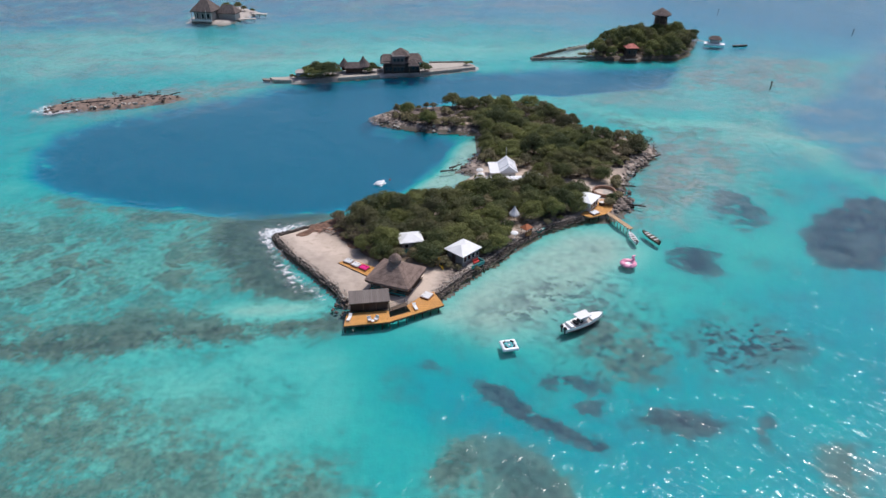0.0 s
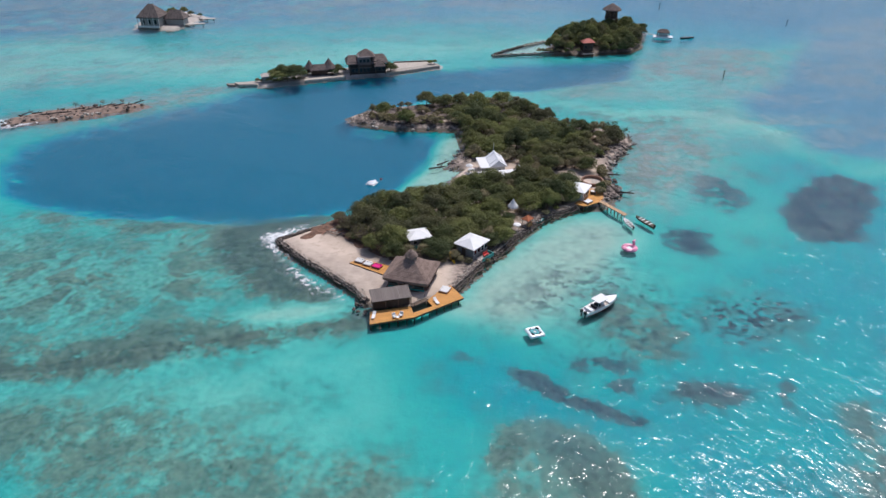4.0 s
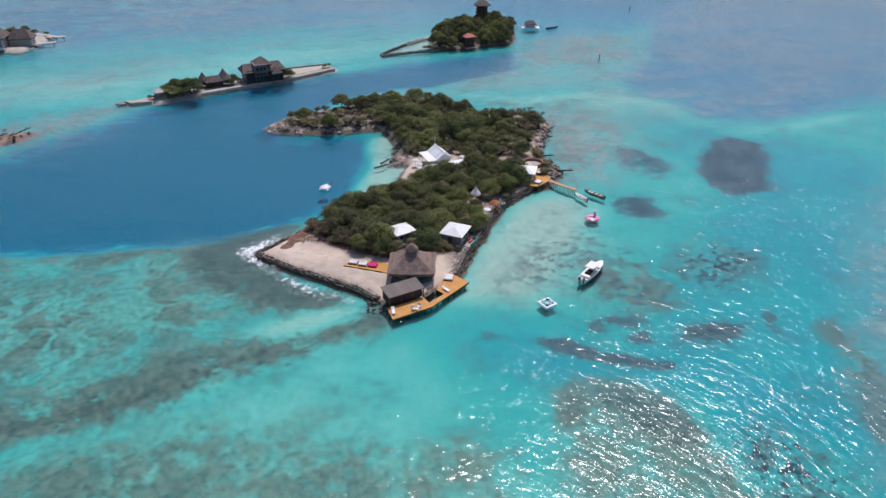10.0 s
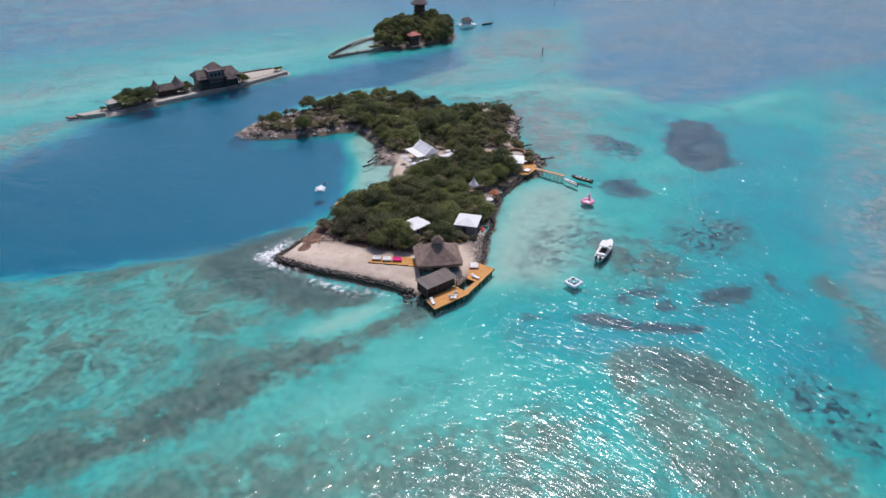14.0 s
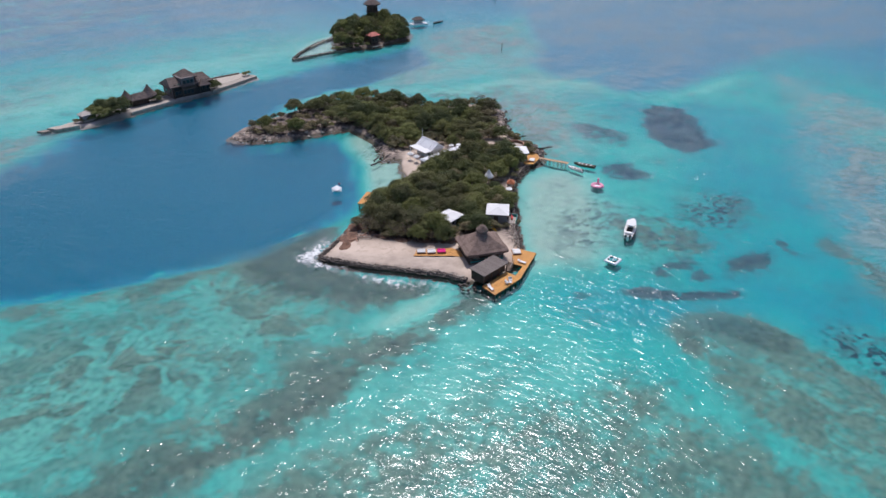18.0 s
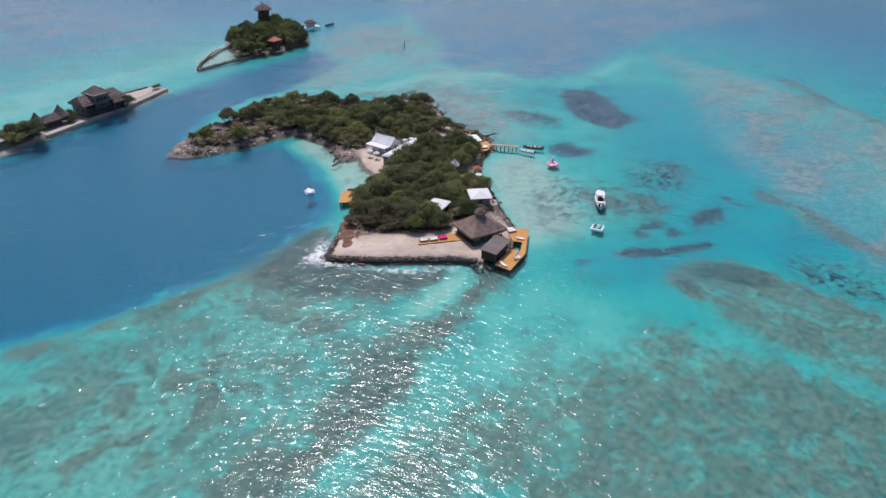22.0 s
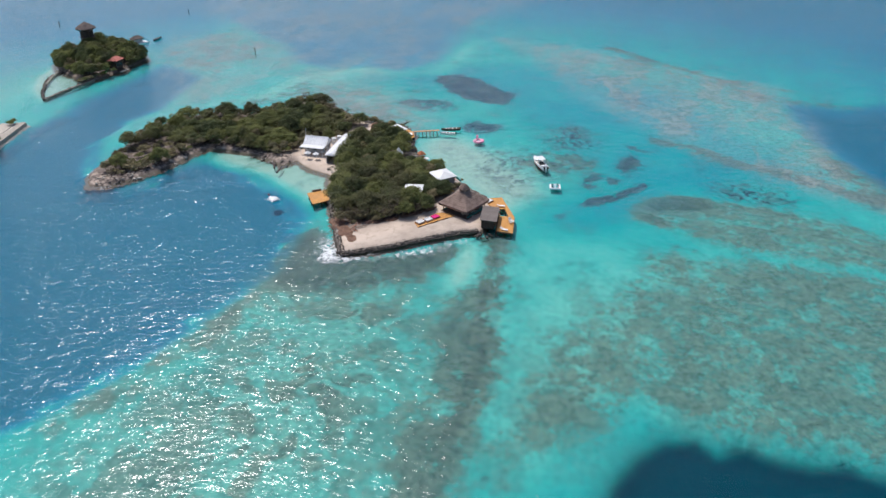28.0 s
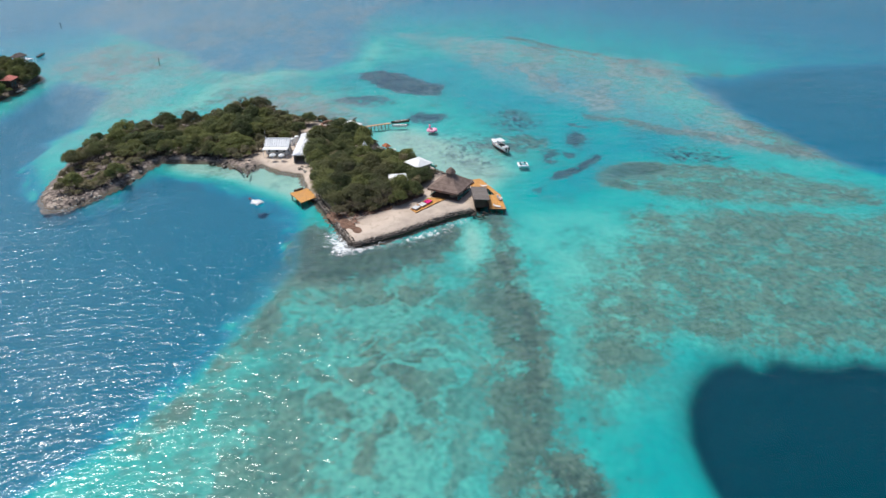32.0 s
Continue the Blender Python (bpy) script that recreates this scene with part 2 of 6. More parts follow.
def sand_material():
    k = Nodes("beach_sand")
    big, mid, fine = k.noise(0.12, 4), k.noise(0.6, 4), k.noise(7, 3)
    c = k.mix(k.step(big, 0.35, 0.7), (0.64, 0.53, 0.43), (0.49, 0.395, 0.315))
    c = k.mix(k.math("MULTIPLY", k.step(mid, 0.5, 0.72), 0.5), c, (0.34, 0.265, 0.205))
    c = k.mix(k.math("MULTIPLY", fine, 0.25), c, (0.25, 0.19, 0.14))
    litter = k.math("MULTIPLY", k.attr("litter"), k.step(k.noise(0.5, 5), 0.3, 0.6))
    c = k.mix(litter, c, (0.10, 0.075, 0.05))
    # greyer sand inside the strip, broken up by noise
    c = k.mix(k.math("MULTIPLY", k.attr("damp"), k.step(mid, 0.2, 0.6, 0.25, 0.6)), c, (0.36, 0.30, 0.25))
    rock = k.math("MULTIPLY", k.attr("rock"), k.step(k.noise(0.35, 5, 0.65), 0.3, 0.5))
    c = k.mix(rock, c, k.mix(k.step(k.noise(1.3, 4), 0.4, 0.65), (0.085, 0.07, 0.06), (0.26, 0.21, 0.18)))
    z = k.add("ShaderNodeSeparateXYZ", Vector=k.pos).outputs["Z"]
    wet = k.step(k.math("ADD", z, k.math("MULTIPLY", mid, 0.4)), 0.55, 0.15)
    c = k.mix(wet, c, (0.16, 0.13, 0.10))
    return k.done(c, 0.95, k.bump(k.math("ADD", mid, k.math("MULTIPLY", fine, 0.3)), 0.5, 0.15), spec=0.15)


def seabed_material():
    """Sand, reef and sea grass; their tint deepens with the water over them."""
    k = Nodes("seabed")

    def swing(n, gain):
        return k.math("MULTIPLY", k.math("SUBTRACT", n, 0.5), gain)

    def total(*terms):
        out = terms[0]
        for t in terms[1:]:
            out = k.math("ADD", out, t)
        return out

    def times(*terms):
        out = terms[0]
        for t in terms[1:]:
            out = k.math("MULTIPLY", out, t)
        return out

    warp = k.add("ShaderNodeTexNoise", Vector=k.pos, Scale=0.06, Detail=4.0, Roughness=0.6)
    wv = k.add("ShaderNodeVectorMath", i0=warp.outputs["Color"], i1=(0.5, 0.5, 0.5))
    wv.operation = "SUBTRACT"
    ws = k.add("ShaderNodeVectorMath", i0=wv.outputs[0], i1=(30, 30, 0))
    ws.operation = "MULTIPLY"
    wp = k.add("ShaderNodeVectorMath", i0=k.pos, i1=ws.outputs[0]).outputs[0]
    n1, nA, nB, nC = k.noise(0.02, 3), k.noise(0.075, 6, 0.62), k.noise(0.26, 6, 0.68), k.noise(1.0, 5, 0.7)
    ragged = total(swing(nA, 2.3), swing(nB, 2.5), swing(nC, 1.0))
    # water depth
    dp = k.attr("deep")
    deep = total(dp, times(swing(nA, 1.0), k.step(dp, 0.3, 0.9, 0.34, 0.16)), swing(n1, 0.2), swing(nB, 0.10))
    brink = times(k.step(deep, 0.45, 0.65), k.step(deep, 1.02, 0.75))
    lumps = total(swing(k.noise(0.11, 5, 0.62, vec=wp), 1.0), swing(nB, 0.5))
    west = k.step(k.add("ShaderNodeSeparateXYZ", Vector=k.pos).outputs["X"], 40.0, 10.0)
    deep = total(deep, times(lumps, brink, west, 3.2))
    deep = k.math("SUBTRACT", deep, times(k.attr("pale"), k.step(dp, 0.45, 0.85, 0.32, 0.0)))
    deep = k.math("MULTIPLY", k.math("ADD", deep, 0.25), 0.667, True)
    c = k.ramp(deep, [(0.0, (0.28, 0.44, 0.38)), (0.12, (0.125, 0.43, 0.385)), (0.23, (0.028, 0.352, 0.338)), (0.33, (0.0, 0.303, 0.322)), (0.43, (0.0, 0.24, 0.31)),
                      (0.55, (0.0, 0.17, 0.28)), (0.80, (0.0, 0.128, 0.21)), (1.0, (0.0, 0.12, 0.20))])
    veil = k.step(deep, 0.22, 0.62)
    # drifts of thin growth over the open sand
    drift = times(k.step(total(swing(nA, 2.0), swing(nB, 1.2)), 0.0, 0.4), k.step(deep, 0.5, 0.3, 0.0, 0.34))
    c = k.mix(drift, c, (0.06, 0.19, 0.175))
    # reef: brown-grey growth and rubble, broken by sand
    reef = k.attr("reef")
    mask = times(k.step(total(reef, ragged), 0.24, 0.60), k.step(reef, 0.05, 0.45))
    tone = k.mix(k.step(total(nB, swing(nC, 0.6)), 0.38, 0.62), (0.046, 0.054, 0.05), (0.125, 0.142, 0.12))
    tone = k.mix(k.step(nC, 0.54, 0.74, 0.0, 0.6), tone, (0.22, 0.235, 0.19))
    tone = k.mix(k.step(total(nA, swing(nB, 0.5)), 0.45, 0.62, 0.0, 0.5), tone, (0.082, 0.068, 0.058))
    tone = k.mix(k.step(reef, 0.72, 1.0, 0.0, 0.5), tone, (0.04, 0.046, 0.046))
    halo = k.step(total(reef, times(ragged, 0.5)), 0.08, 0.55, 0.0, 0.6)
    c = k.mix(halo, c, k.mix(veil, (0.105, 0.20, 0.172), c))
    tone = k.mix(k.step(veil, 0.0, 1.0, 0.2, 0.6), tone, c)
    c = k.mix(times(mask, k.step(reef, 0.0, 0.9, 0.5, 0.94)), c, tone)
    # sea grass: dark blue beds with ragged edges
    grass = k.attr("grass")
    gm = times(k.step(total(grass, times(ragged, 0.9)), 0.42, 0.62), k.step(grass, 0.05, 0.45))
    gt = k.mix(k.step(total(nB, swing(nC, 0.7)), 0.40, 0.62), (0.013, 0.040, 0.068), (0.058, 0.108, 0.132))
    c = k.mix(k.step(grass, 0.1, 0.7, 0.0, 0.3), c, (0.03, 0.16, 0.19))
    c = k.mix(times(gm, k.step(grass, 0.0, 1.0, 0.45, 0.95)), c, gt)
    # scattered coral heads
    sp = k.attr("speck")
    smudge = k.step(total(k.noise(0.17, 5, 0.62), swing(nB, 0.6)), 0.47, 0.6)
    spots = k.step(total(k.noise(0.6, 4, 0.55), swing(nA, 0.7)), 0.555, 0.61)
    c = k.mix(times(k.step(sp, 0.15, 0.9), 0.16), c, (0.13, 0.23, 0.20))
    c = k.mix(times(k.math("MULTIPLY", smudge, sp, True), 0.62), c, (0.055, 0.125, 0.13))
    c = k.mix(times(k.math("MULTIPLY", spots, sp, True), 0.92), c, (0.018, 0.055, 0.075))
    stray = k.step(total(k.noise(0.42, 4, 0.5), swing(nA, 0.6)), 0.66, 0.74)
    c = k.mix(times(stray, k.step(deep, 0.6, 0.4, 0.0, 0.6)), c, k.mix(0.4, (0.02, 0.07, 0.08), c))
    # patch reef: dark islands of growth with pale sand running between them
    cells = times(k.attr("cells"), k.step(reef, 0.5, 0.85, 1.0, 0.1))
    vor = k.add("ShaderNodeTexVoronoi", Vector=wp, Scale=0.125)
    vor.feature = "DISTANCE_TO_EDGE"
    wide = k.step(k.noise(0.04, 3), 0.38, 0.62, -0.06, 0.16)
    gap = total(vor.outputs[0], swing(nA, 0.45), swing(nB, 0.42), swing(nC, 0.18))
    patch = k.step(k.math("SUBTRACT", gap, wide), -0.02, 0.16)
    c = k.mix(times(cells, 0.66), c, (0.135, 0.315, 0.268))
    flat = k.mix(k.step(total(nB, swing(nC, 0.8)), 0.36, 0.64), (0.062, 0.118, 0.104), (0.13, 0.20, 0.168))
    flat = k.mix(k.step(k.noise(0.16, 5, 0.62), 0.52, 0.64, 0.0, 0.6), flat, (0.055, 0.082, 0.078))
    c = k.mix(times(patch, cells, 0.84), c, flat)
    # shoal bank: thin brown growth on sand; the same grey paints distant haze
    st = k.add("ShaderNodeMapping", Vector=wp)
    st.inputs["Scale"].default_value = (0.4, 1.5, 1.0)
    st.inputs["Rotation"].default_value = (0, 0, radians(-20))
    streak = k.noise(0.05, 6, 0.65, vec=st.outputs[0])
    bk = k.attr("bank")
    bank = times(bk, k.step(total(streak, swing(nB, 0.35)), 0.40, 0.62))
    c = k.mix(times(bk, 0.45), c, k.mix(0.55, c, (0.345, 0.365, 0.37)))
    c = k.mix(times(bank, 0.8), c, k.mix(k.step(nB, 0.4, 0.62), (0.17, 0.177, 0.17), (0.30, 0.31, 0.295)))
    # the blue hole's drop-off
    hole = k.attr("hole")
    drop = times(k.step(total(hole, times(ragged, k.step(reef, 0.1, 0.5, 0.05, 0.75))), 0.2, 0.85), k.step(hole, 0.02, 0.2))
    c = k.mix(drop, c, (0.0, 0.045, 0.068))
    # mottling: growth and rubble a metre or two across
    mott = k.ramp(k.noise(0.8, 6, 0.75), [(0.34, (0.50, 0.55, 0.57)), (0.5, (0.98, 0.98, 0.98)), (0.64, (1.40, 1.32, 1.24))])
    rough = k.math("ADD", k.math("MAXIMUM", k.math("MULTIPLY", k.math("MAXIMUM", reef, times(grass, 0.7)), k.step(hole, 0.5, 0.9, 1.0, 0.0)), k.math("MAXIMUM", times(cells, 0.6), times(k.math("MAXIMUM", bk, sp), 0.6))), k.step(deep, 0.6, 0.2, 0.08, 0.28), True)
    c = k.mix(rough, c, mott, "MULTIPLY")
    return k.done(c, 1.0, k.bump(k.math("ADD", nB, nC), 0.35, 0.4), spec=0.0)


def water_material():
    k = Nodes("sea_water")
    st = k.add("ShaderNodeMapping", Vector=k.pos)
    st.vector_type = "TEXTURE"          # crests run a little west of north
    st.inputs["Rotation"].default_value = (0, 0, radians(107))
    st.inputs["Scale"].default_value = (2.0, 1.0, 1.0)
    v = st.outputs[0]
    w1 = k.noise(0.16, 3, 0.5, vec=v)
    w2 = k.noise(0.8, 3, 0.5, vec=v, dist=0.8)
    w3 = k.noise(2.0, 3, 0.6, vec=v, dist=0.5)
    gust = k.step(k.noise(0.018, 3), 0.35, 0.7, 0.75, 1.15)
    h = k.math("ADD", k.math("ADD", k.math("MULTIPLY", w1, 1.6), k.math("MULTIPLY", w2, 1.0)), k.math("MULTIPLY", w3, 0.16))
    hg = k.math("MULTIPLY", h, k.math("MULTIPLY", gust, k.math("SUBTRACT", 1.0, k.math("MULTIPLY", k.attr("calm"), 0.5))))
    nrm = k.bump(hg, 1.0, 0.30)
    fr = k.add("ShaderNodeFresnel", IOR=1.33, Normal=k.bump(hg, 1.0, 0.30))
    gl = k.add("ShaderNodeBsdfGlossy", Roughness=0.155, Normal=nrm)
    gl.inputs["Color"].default_value = (1, 1, 1, 1)
    tp = k.add("ShaderNodeBsdfTransparent")
    tp.inputs["Color"].default_value = (0.94, 0.99, 0.995, 1)
    m = k.add("ShaderNodeMixShader", Fac=fr.outputs[0], i1=tp.outputs[0], i2=gl.outputs[0])
    f = k.attr("foam")
    lace = k.math("ADD", k.math("MULTIPLY", k.noise(0.55, 6, 0.72, dist=1.6), 1.1), k.math("MULTIPLY", f, 0.5))
    fm = k.math("MULTIPLY", k.step(lace, 0.78, 1.07), k.step(f, 0.02, 0.3, 0.0, 0.85))
    fd = k.add("ShaderNodeBsdfDiffuse")
    fd.inputs["Color"].default_value = (0.78, 0.80, 0.80, 1)
    m2 = k.add("ShaderNodeMixShader", Fac=fm, i1=m.outputs[0], i2=fd.outputs[0])
    k.nt.links.new(m2.outputs[0], k.out.inputs[0])
    return k.mat


M_SAND, M_SEABED, M_WATER = sand_material(), seabed_material(), water_material()


# ---- mesh tools ----
def part(name, bm, material, parent=None, label=""):
    me = bpy.data.meshes.new(name)
    bm.to_mesh(me)
    bm.free()
    me.materials.append(material)
    ob = new(name, me)
    if parent:
        ob.parent = parent
    if label:
        tagged(ob, label)
    return ob


def thing(name, label, category, group="", at=None):
    ob = new(name)
    ob.empty_display_size = 0.3
    if at is not None:
        ob.matrix_basis = at
    return tagged(ob, label, category, group)


def single(name, bm, material, label, category, group="", at=None):
    ob = part(name, bm, material)
    if at is not None:
        ob.matrix_basis = at
    return tagged(ob, label, category, group)


def box(bm, cx, cy, cz, sx, sy, sz, rz=0.0, rx=0.0, ry=0.0, bevel=0.0):
    m = pose(cx, cy, cz, rx, ry, rz) @ Matrix.Diagonal((sx, sy, sz, 1))
    made = bmesh.ops.create_cube(bm, size=1.0, matrix=m)
    if bevel:
        es = list({e for vv in made["verts"] for e in vv.link_edges})
        bmesh.ops.bevel(bm, geom=es, offset=bevel, segments=2, affect="EDGES", profile=0.7)
    return bm


def a_box(*args, **kw):
    return box(bmesh.new(), *args, **kw)


def rod(bm, p, q, r0, r1=None, n=8):
    p, q = Vector(p), Vector(q)
    d = q - p
    m = Matrix.Translation((p + q) / 2) @ d.to_track_quat("Z", "Y").to_matrix().to_4x4()
    bmesh.ops.create_cone(bm, cap_ends=True, segments=n, radius1=r0, radius2=r0 if r1 is None else r1, depth=d.length, matrix=m)
    return bm


def a_rod(*args, **kw):
    return rod(bmesh.new(), *args, **kw)


def slab(bm, poly, z0, z1):
    lo = [bm.verts.new((x, y, z0)) for x, y in poly]
    hi = [bm.verts.new((x, y, z1)) for x, y in poly]
    bm.faces.new(hi)
    bm.faces.new(lo[::-1])
    for i in range(len(poly)):
        j = (i + 1) % len(poly)
        bm.faces.new((lo[i], lo[j], hi[j], hi[i]))
    bmesh.ops.recalc_face_normals(bm, faces=bm.faces)
    return bm


def rings(bm, loops, cap=True):
    """Skin between loops of equal length."""
    vs = [[bm.verts.new(p) for p in lp] for lp in loops]
    n = len(vs[0])
    for a, b in zip(vs, vs[1:]):
        for i in range(n):
            bm.faces.new((a[i], a[(i + 1) % n], b[(i + 1) % n], b[i]))
    if cap:
        bm.faces.new(vs[0][::-1])
        bm.faces.new(vs[-1])
    bmesh.ops.recalc_face_normals(bm, faces=bm.faces)
    return bm


def hip(bm, sx, sy, z0, z1, ridge=0.0, t=0.15, gable=False):
    """A hipped or gabled roof with an underside; the ridge runs along x."""
    for dz, s in ((0.0, 1.0), (-t, 0.985)):
        c = [bm.verts.new((a * sx / 2 * s, b * sy / 2 * s, z0 + dz)) for a, b in ((-1, -1), (1, -1), (1, 1), (-1, 1))]
        r = [bm.verts.new((a * ridge / 2, 0, z1 + dz)) for a in (-1, 1)]
        for f in ((c[0], c[1], r[1], r[0]), (c[2], c[3], r[0], r[1]), (c[1], c[2], r[1]), (c[3], c[0], r[0])):
            bm.faces.new(f)
        if dz == 0.0:
            top = c
        else:
            for i in range(4):
                bm.faces.new((c[i], c[(i + 1) % 4], top[(i + 1) % 4], top[i]))
    bmesh.ops.recalc_face_normals(bm, faces=bm.faces)
    return bm


def inside_distance(poly, px, py):
    """Distance to the outline: positive inside, negative outside."""
    best = np.full(px.shape, 1e9)
    inn = np.zeros(px.shape, bool)
    for (ax, ay), (bx, by) in zip(poly, poly[1:] + poly[:1]):
        dx, dy = bx - ax, by - ay
        u = np.clip(((px - ax) * dx + (py - ay) * dy) / (dx * dx + dy * dy + 1e-9), 0, 1)
        best = np.minimum(best, np.hypot(px - ax - u * dx, py - ay - u * dy))
        if ay != by:
            cross = ((ay > py) != (by > py)) & (px < (bx - ax) * (py - ay) / (by - ay) + ax)
            inn ^= cross
    return np.where(inn, best, -best)


def soft_noise(px, py, scale, seed):
    """Cheap smooth noise from sines."""
    r = random.Random(seed)
    out = np.zeros(px.shape)
    for i in range(6):
        a, f, p = r.uniform(0, 6.28), r.uniform(0.6, 1.8) / scale, r.uniform(0, 6.28)
        out += np.sin((px * math.cos(a) + py * math.sin(a)) * f * 6.28 + p)
    return out / 6


def sheet(name, xs, ys, z, fields, material, keep=None):
    nx, ny = len(xs), len(ys)
    gx, gy = np.meshgrid(xs, ys)
    co = np.stack([gx, gy, z], -1).reshape(-1, 3).astype(np.float32)
    i = np.arange((nx - 1) * (ny - 1))
    r, c = i // (nx - 1), i % (nx - 1)
    q = np.stack([r * nx + c, r * nx + c + 1, (r + 1) * nx + c + 1, (r + 1) * nx + c], -1)
    if keep is not None:
        q = q[keep.reshape(-1)[q].any(1)]
        used = np.unique(q)
        back = np.zeros(len(co), int)
        back[used] = np.arange(len(used))
        co, q = co[used], back[q]
        fields = {k: v.reshape(-1)[used] for k, v in fields.items()}
    me = bpy.data.meshes.new(name)
    me.vertices.add(len(co))
    me.vertices.foreach_set("co", co.reshape(-1))
    me.loops.add(len(q) * 4)
    me.loops.foreach_set("vertex_index", q.reshape(-1).astype(np.int32))
    me.polygons.add(len(q))
    me.polygons.foreach_set("loop_start", np.arange(0, len(q) * 4, 4, dtype=np.int32))
    me.polygons.foreach_set("use_smooth", np.ones(len(q), bool))
    me.update(calc_edges=True)
    for k, v in fields.items():
        at = me.attributes.new(k, "FLOAT", "POINT")
        at.data.foreach_set("value", v.reshape(-1).astype(np.float32))
    me.materials.append(material)
    return new(name, me)


def spread(lo, hi, step, reach):
    """Even steps from lo to hi, then ever wider ones out to the horizon."""
    mid = list(np.arange(lo, hi + 0.1, step))
    out, s, v = [], step, hi
    while v < reach:
        s *= 1.35
        v += s
        out.append(v)
    inn, s, v = [], step, lo
    while v > -reach:
        s *= 1.35
        v -= s
        inn.append(v)
    return np.array(inn[::-1] + mid + out)


# ---- sea bed ----
XS, YS = spread(-215, 270, 1.5, 4600), spread(-70, 430, 1.5, 4600)
GX, GY = np.meshgrid(XS, YS)
FIELD = {k: np.zeros(GX.shape) for k in ("deep", "reef", "speck", "cells", "bank", "pale", "grass", "hole")}


def zone(kind, soft, strength, poly):
    x0, x1 = min(p[0] for p in poly) - 3 * soft, max(p[0] for p in poly) + 3 * soft
    y0, y1 = min(p[1] for p in poly) - 3 * soft, max(p[1] for p in poly) + 3 * soft
    i0, i1 = np.searchsorted(XS, (x0, x1))
    j0, j1 = np.searchsorted(YS, (y0, y1))
    cut = (slice(j0, j1 + 1), slice(i0, i1 + 1))
    d = inside_distance(poly, GX[cut], GY[cut])
    u = np.clip(0.5 + d / (2 * soft), 0, 1)
    FIELD[kind][cut] = np.maximum(FIELD[kind][cut], strength * u * u * (3 - 2 * u))


FIELD["deep"] += 0.10 + 0.60 * np.clip((np.hypot(GX - 10, GY - 150) - 120) / 180, 0, 1) * np.clip(1 - 0.75 * np.clip((GY - 225) / 40, 0, 1) * np.clip((375 - GY) / 45, 0, 1) * np.clip((70 - GX) / 60, 0, 1), 0, 1)
# Far northern haze, put into the bed's colour as grey.
FIELD["bank"] += 0.6 * np.clip((np.hypot(GX - 10, GY - 150) - 130) / 130, 0, 1) * np.clip((GY - 150) / 90, 0, 1) * np.clip((120 - GX) / 60, 0, 1)
zone("deep", 7, 1.0, [(6, 202), (3, 189), (-3, 176), (-12, 164), (-20, 157), (-31, 154), (-46, 151), (-62, 155), (-83, 160), (-102, 174), (-111, 178), (-118, 206), (-106, 219), (-84, 235), (-62, 250), (-38, 256), (-5, 261), (21, 270), (39, 276), (93, 280), (82, 256), (43, 246), (24, 249), (11, 246), (-18, 224), (-24, 211), (-15, 206)])  # lagoon
zone("deep", 7, 1.0, [(-21, 160), (-41, 157), (-71, 157), (-86, 161), (-97, 166), (-104, 171), (-110, 175), (-118, 194), (-58, 247), (3, 248), (-21, 211), (5, 199), (2, 179)])  # lagoon south
zone("deep", 12, 1.0, [(109, 32), (107, 14), (128, -14), (152, -141), (5, -43), (14, -1), (24, 9), (54, 20), (74, 27)])  # east deep
zone("deep", 18, 0.62, [(163, 251), (215, 310), (290, 320), (330, 240), (270, 185), (200, 172), (143, 169), (129, 168), (118, 184), (120, 207)])  # north deep
zone("reef", 8, 0.5, [(62, 195), (70, 184), (66, 163), (53, 147), (50, 153), (48, 166)])  # east shallows
zone("speck", 8, 0.7, [(9, 111), (21, 125), (32, 125), (44, 113), (41, 97), (28, 91), (20, 93), (16, 98)])  # coral heads
zone("speck", 7, 1.0, [(42, 103), (56, 114), (68, 103), (60, 93), (46, 92)])  # coral heads
zone("speck", 6, 0.9, [(28, 82), (34, 85), (44, 81), (39, 77), (32, 79)])  # coral heads
zone("reef", 6, 0.8, [(-48, 153), (-69, 153), (-87, 158), (-99, 162), (-99, 160), (-87, 154), (-70, 148), (-52, 147)])  # lagoon rim
zone("cells", 15, 1.0, [(-60, 142), (-56, 127), (-63, 112), (-106, 109), (-117, 107), (-119, 144), (-102, 144), (-87, 142)])  # patch reef
zone("cells", 15, 1.0, [(-108, 140), (-87, 145), (-55, 140), (-46, 128), (-50, 115), (-74, 112), (-92, 113)])  # patch reef
zone("reef", 6, 0.6, [(65, 28), (45, 11), (20, 3), (28, 20), (48, 31)])  # bankrim3
zone("pale", 7, 1.15, [(-2, 109), (5, 122), (14, 132), (28, 144), (40, 143), (43, 135), (32, 121), (19, 109), (8, 102)])  # shore pale
zone("pale", 10, 0.35, [(-25, 103), (-30, 91), (-23, 77), (-44, 78), (-57, 82), (-75, 88), (-84, 88), (-76, 92), (-58, 95), (-40, 100)])  # chan pale
zone("pale", 14, 0.2, [(-42, 94), (-19, 106), (-15, 102), (-14, 80), (-25, 75), (-36, 85)])  # near pale
zone("pale", 5, 1.0, [(11, 201), (8, 182), (1, 167), (-5, 169), (1, 184), (6, 204)])  # beach pale
zone("pale", 18, 0.7, [(-205, 334), (-147, 346), (-83, 304), (-46, 314), (29, 319), (70, 324), (51, 300), (18, 295), (-38, 286), (-62, 270), (-122, 286), (-162, 255)])  # far bright
zone("pale", 12, 0.7, [(86, 206), (105, 211), (136, 206), (133, 202), (104, 199), (87, 199)])  # far bright2
zone("pale", 12, 0.6, [(125, 274), (156, 295), (182, 304), (179, 286), (147, 274)])  # far bright3
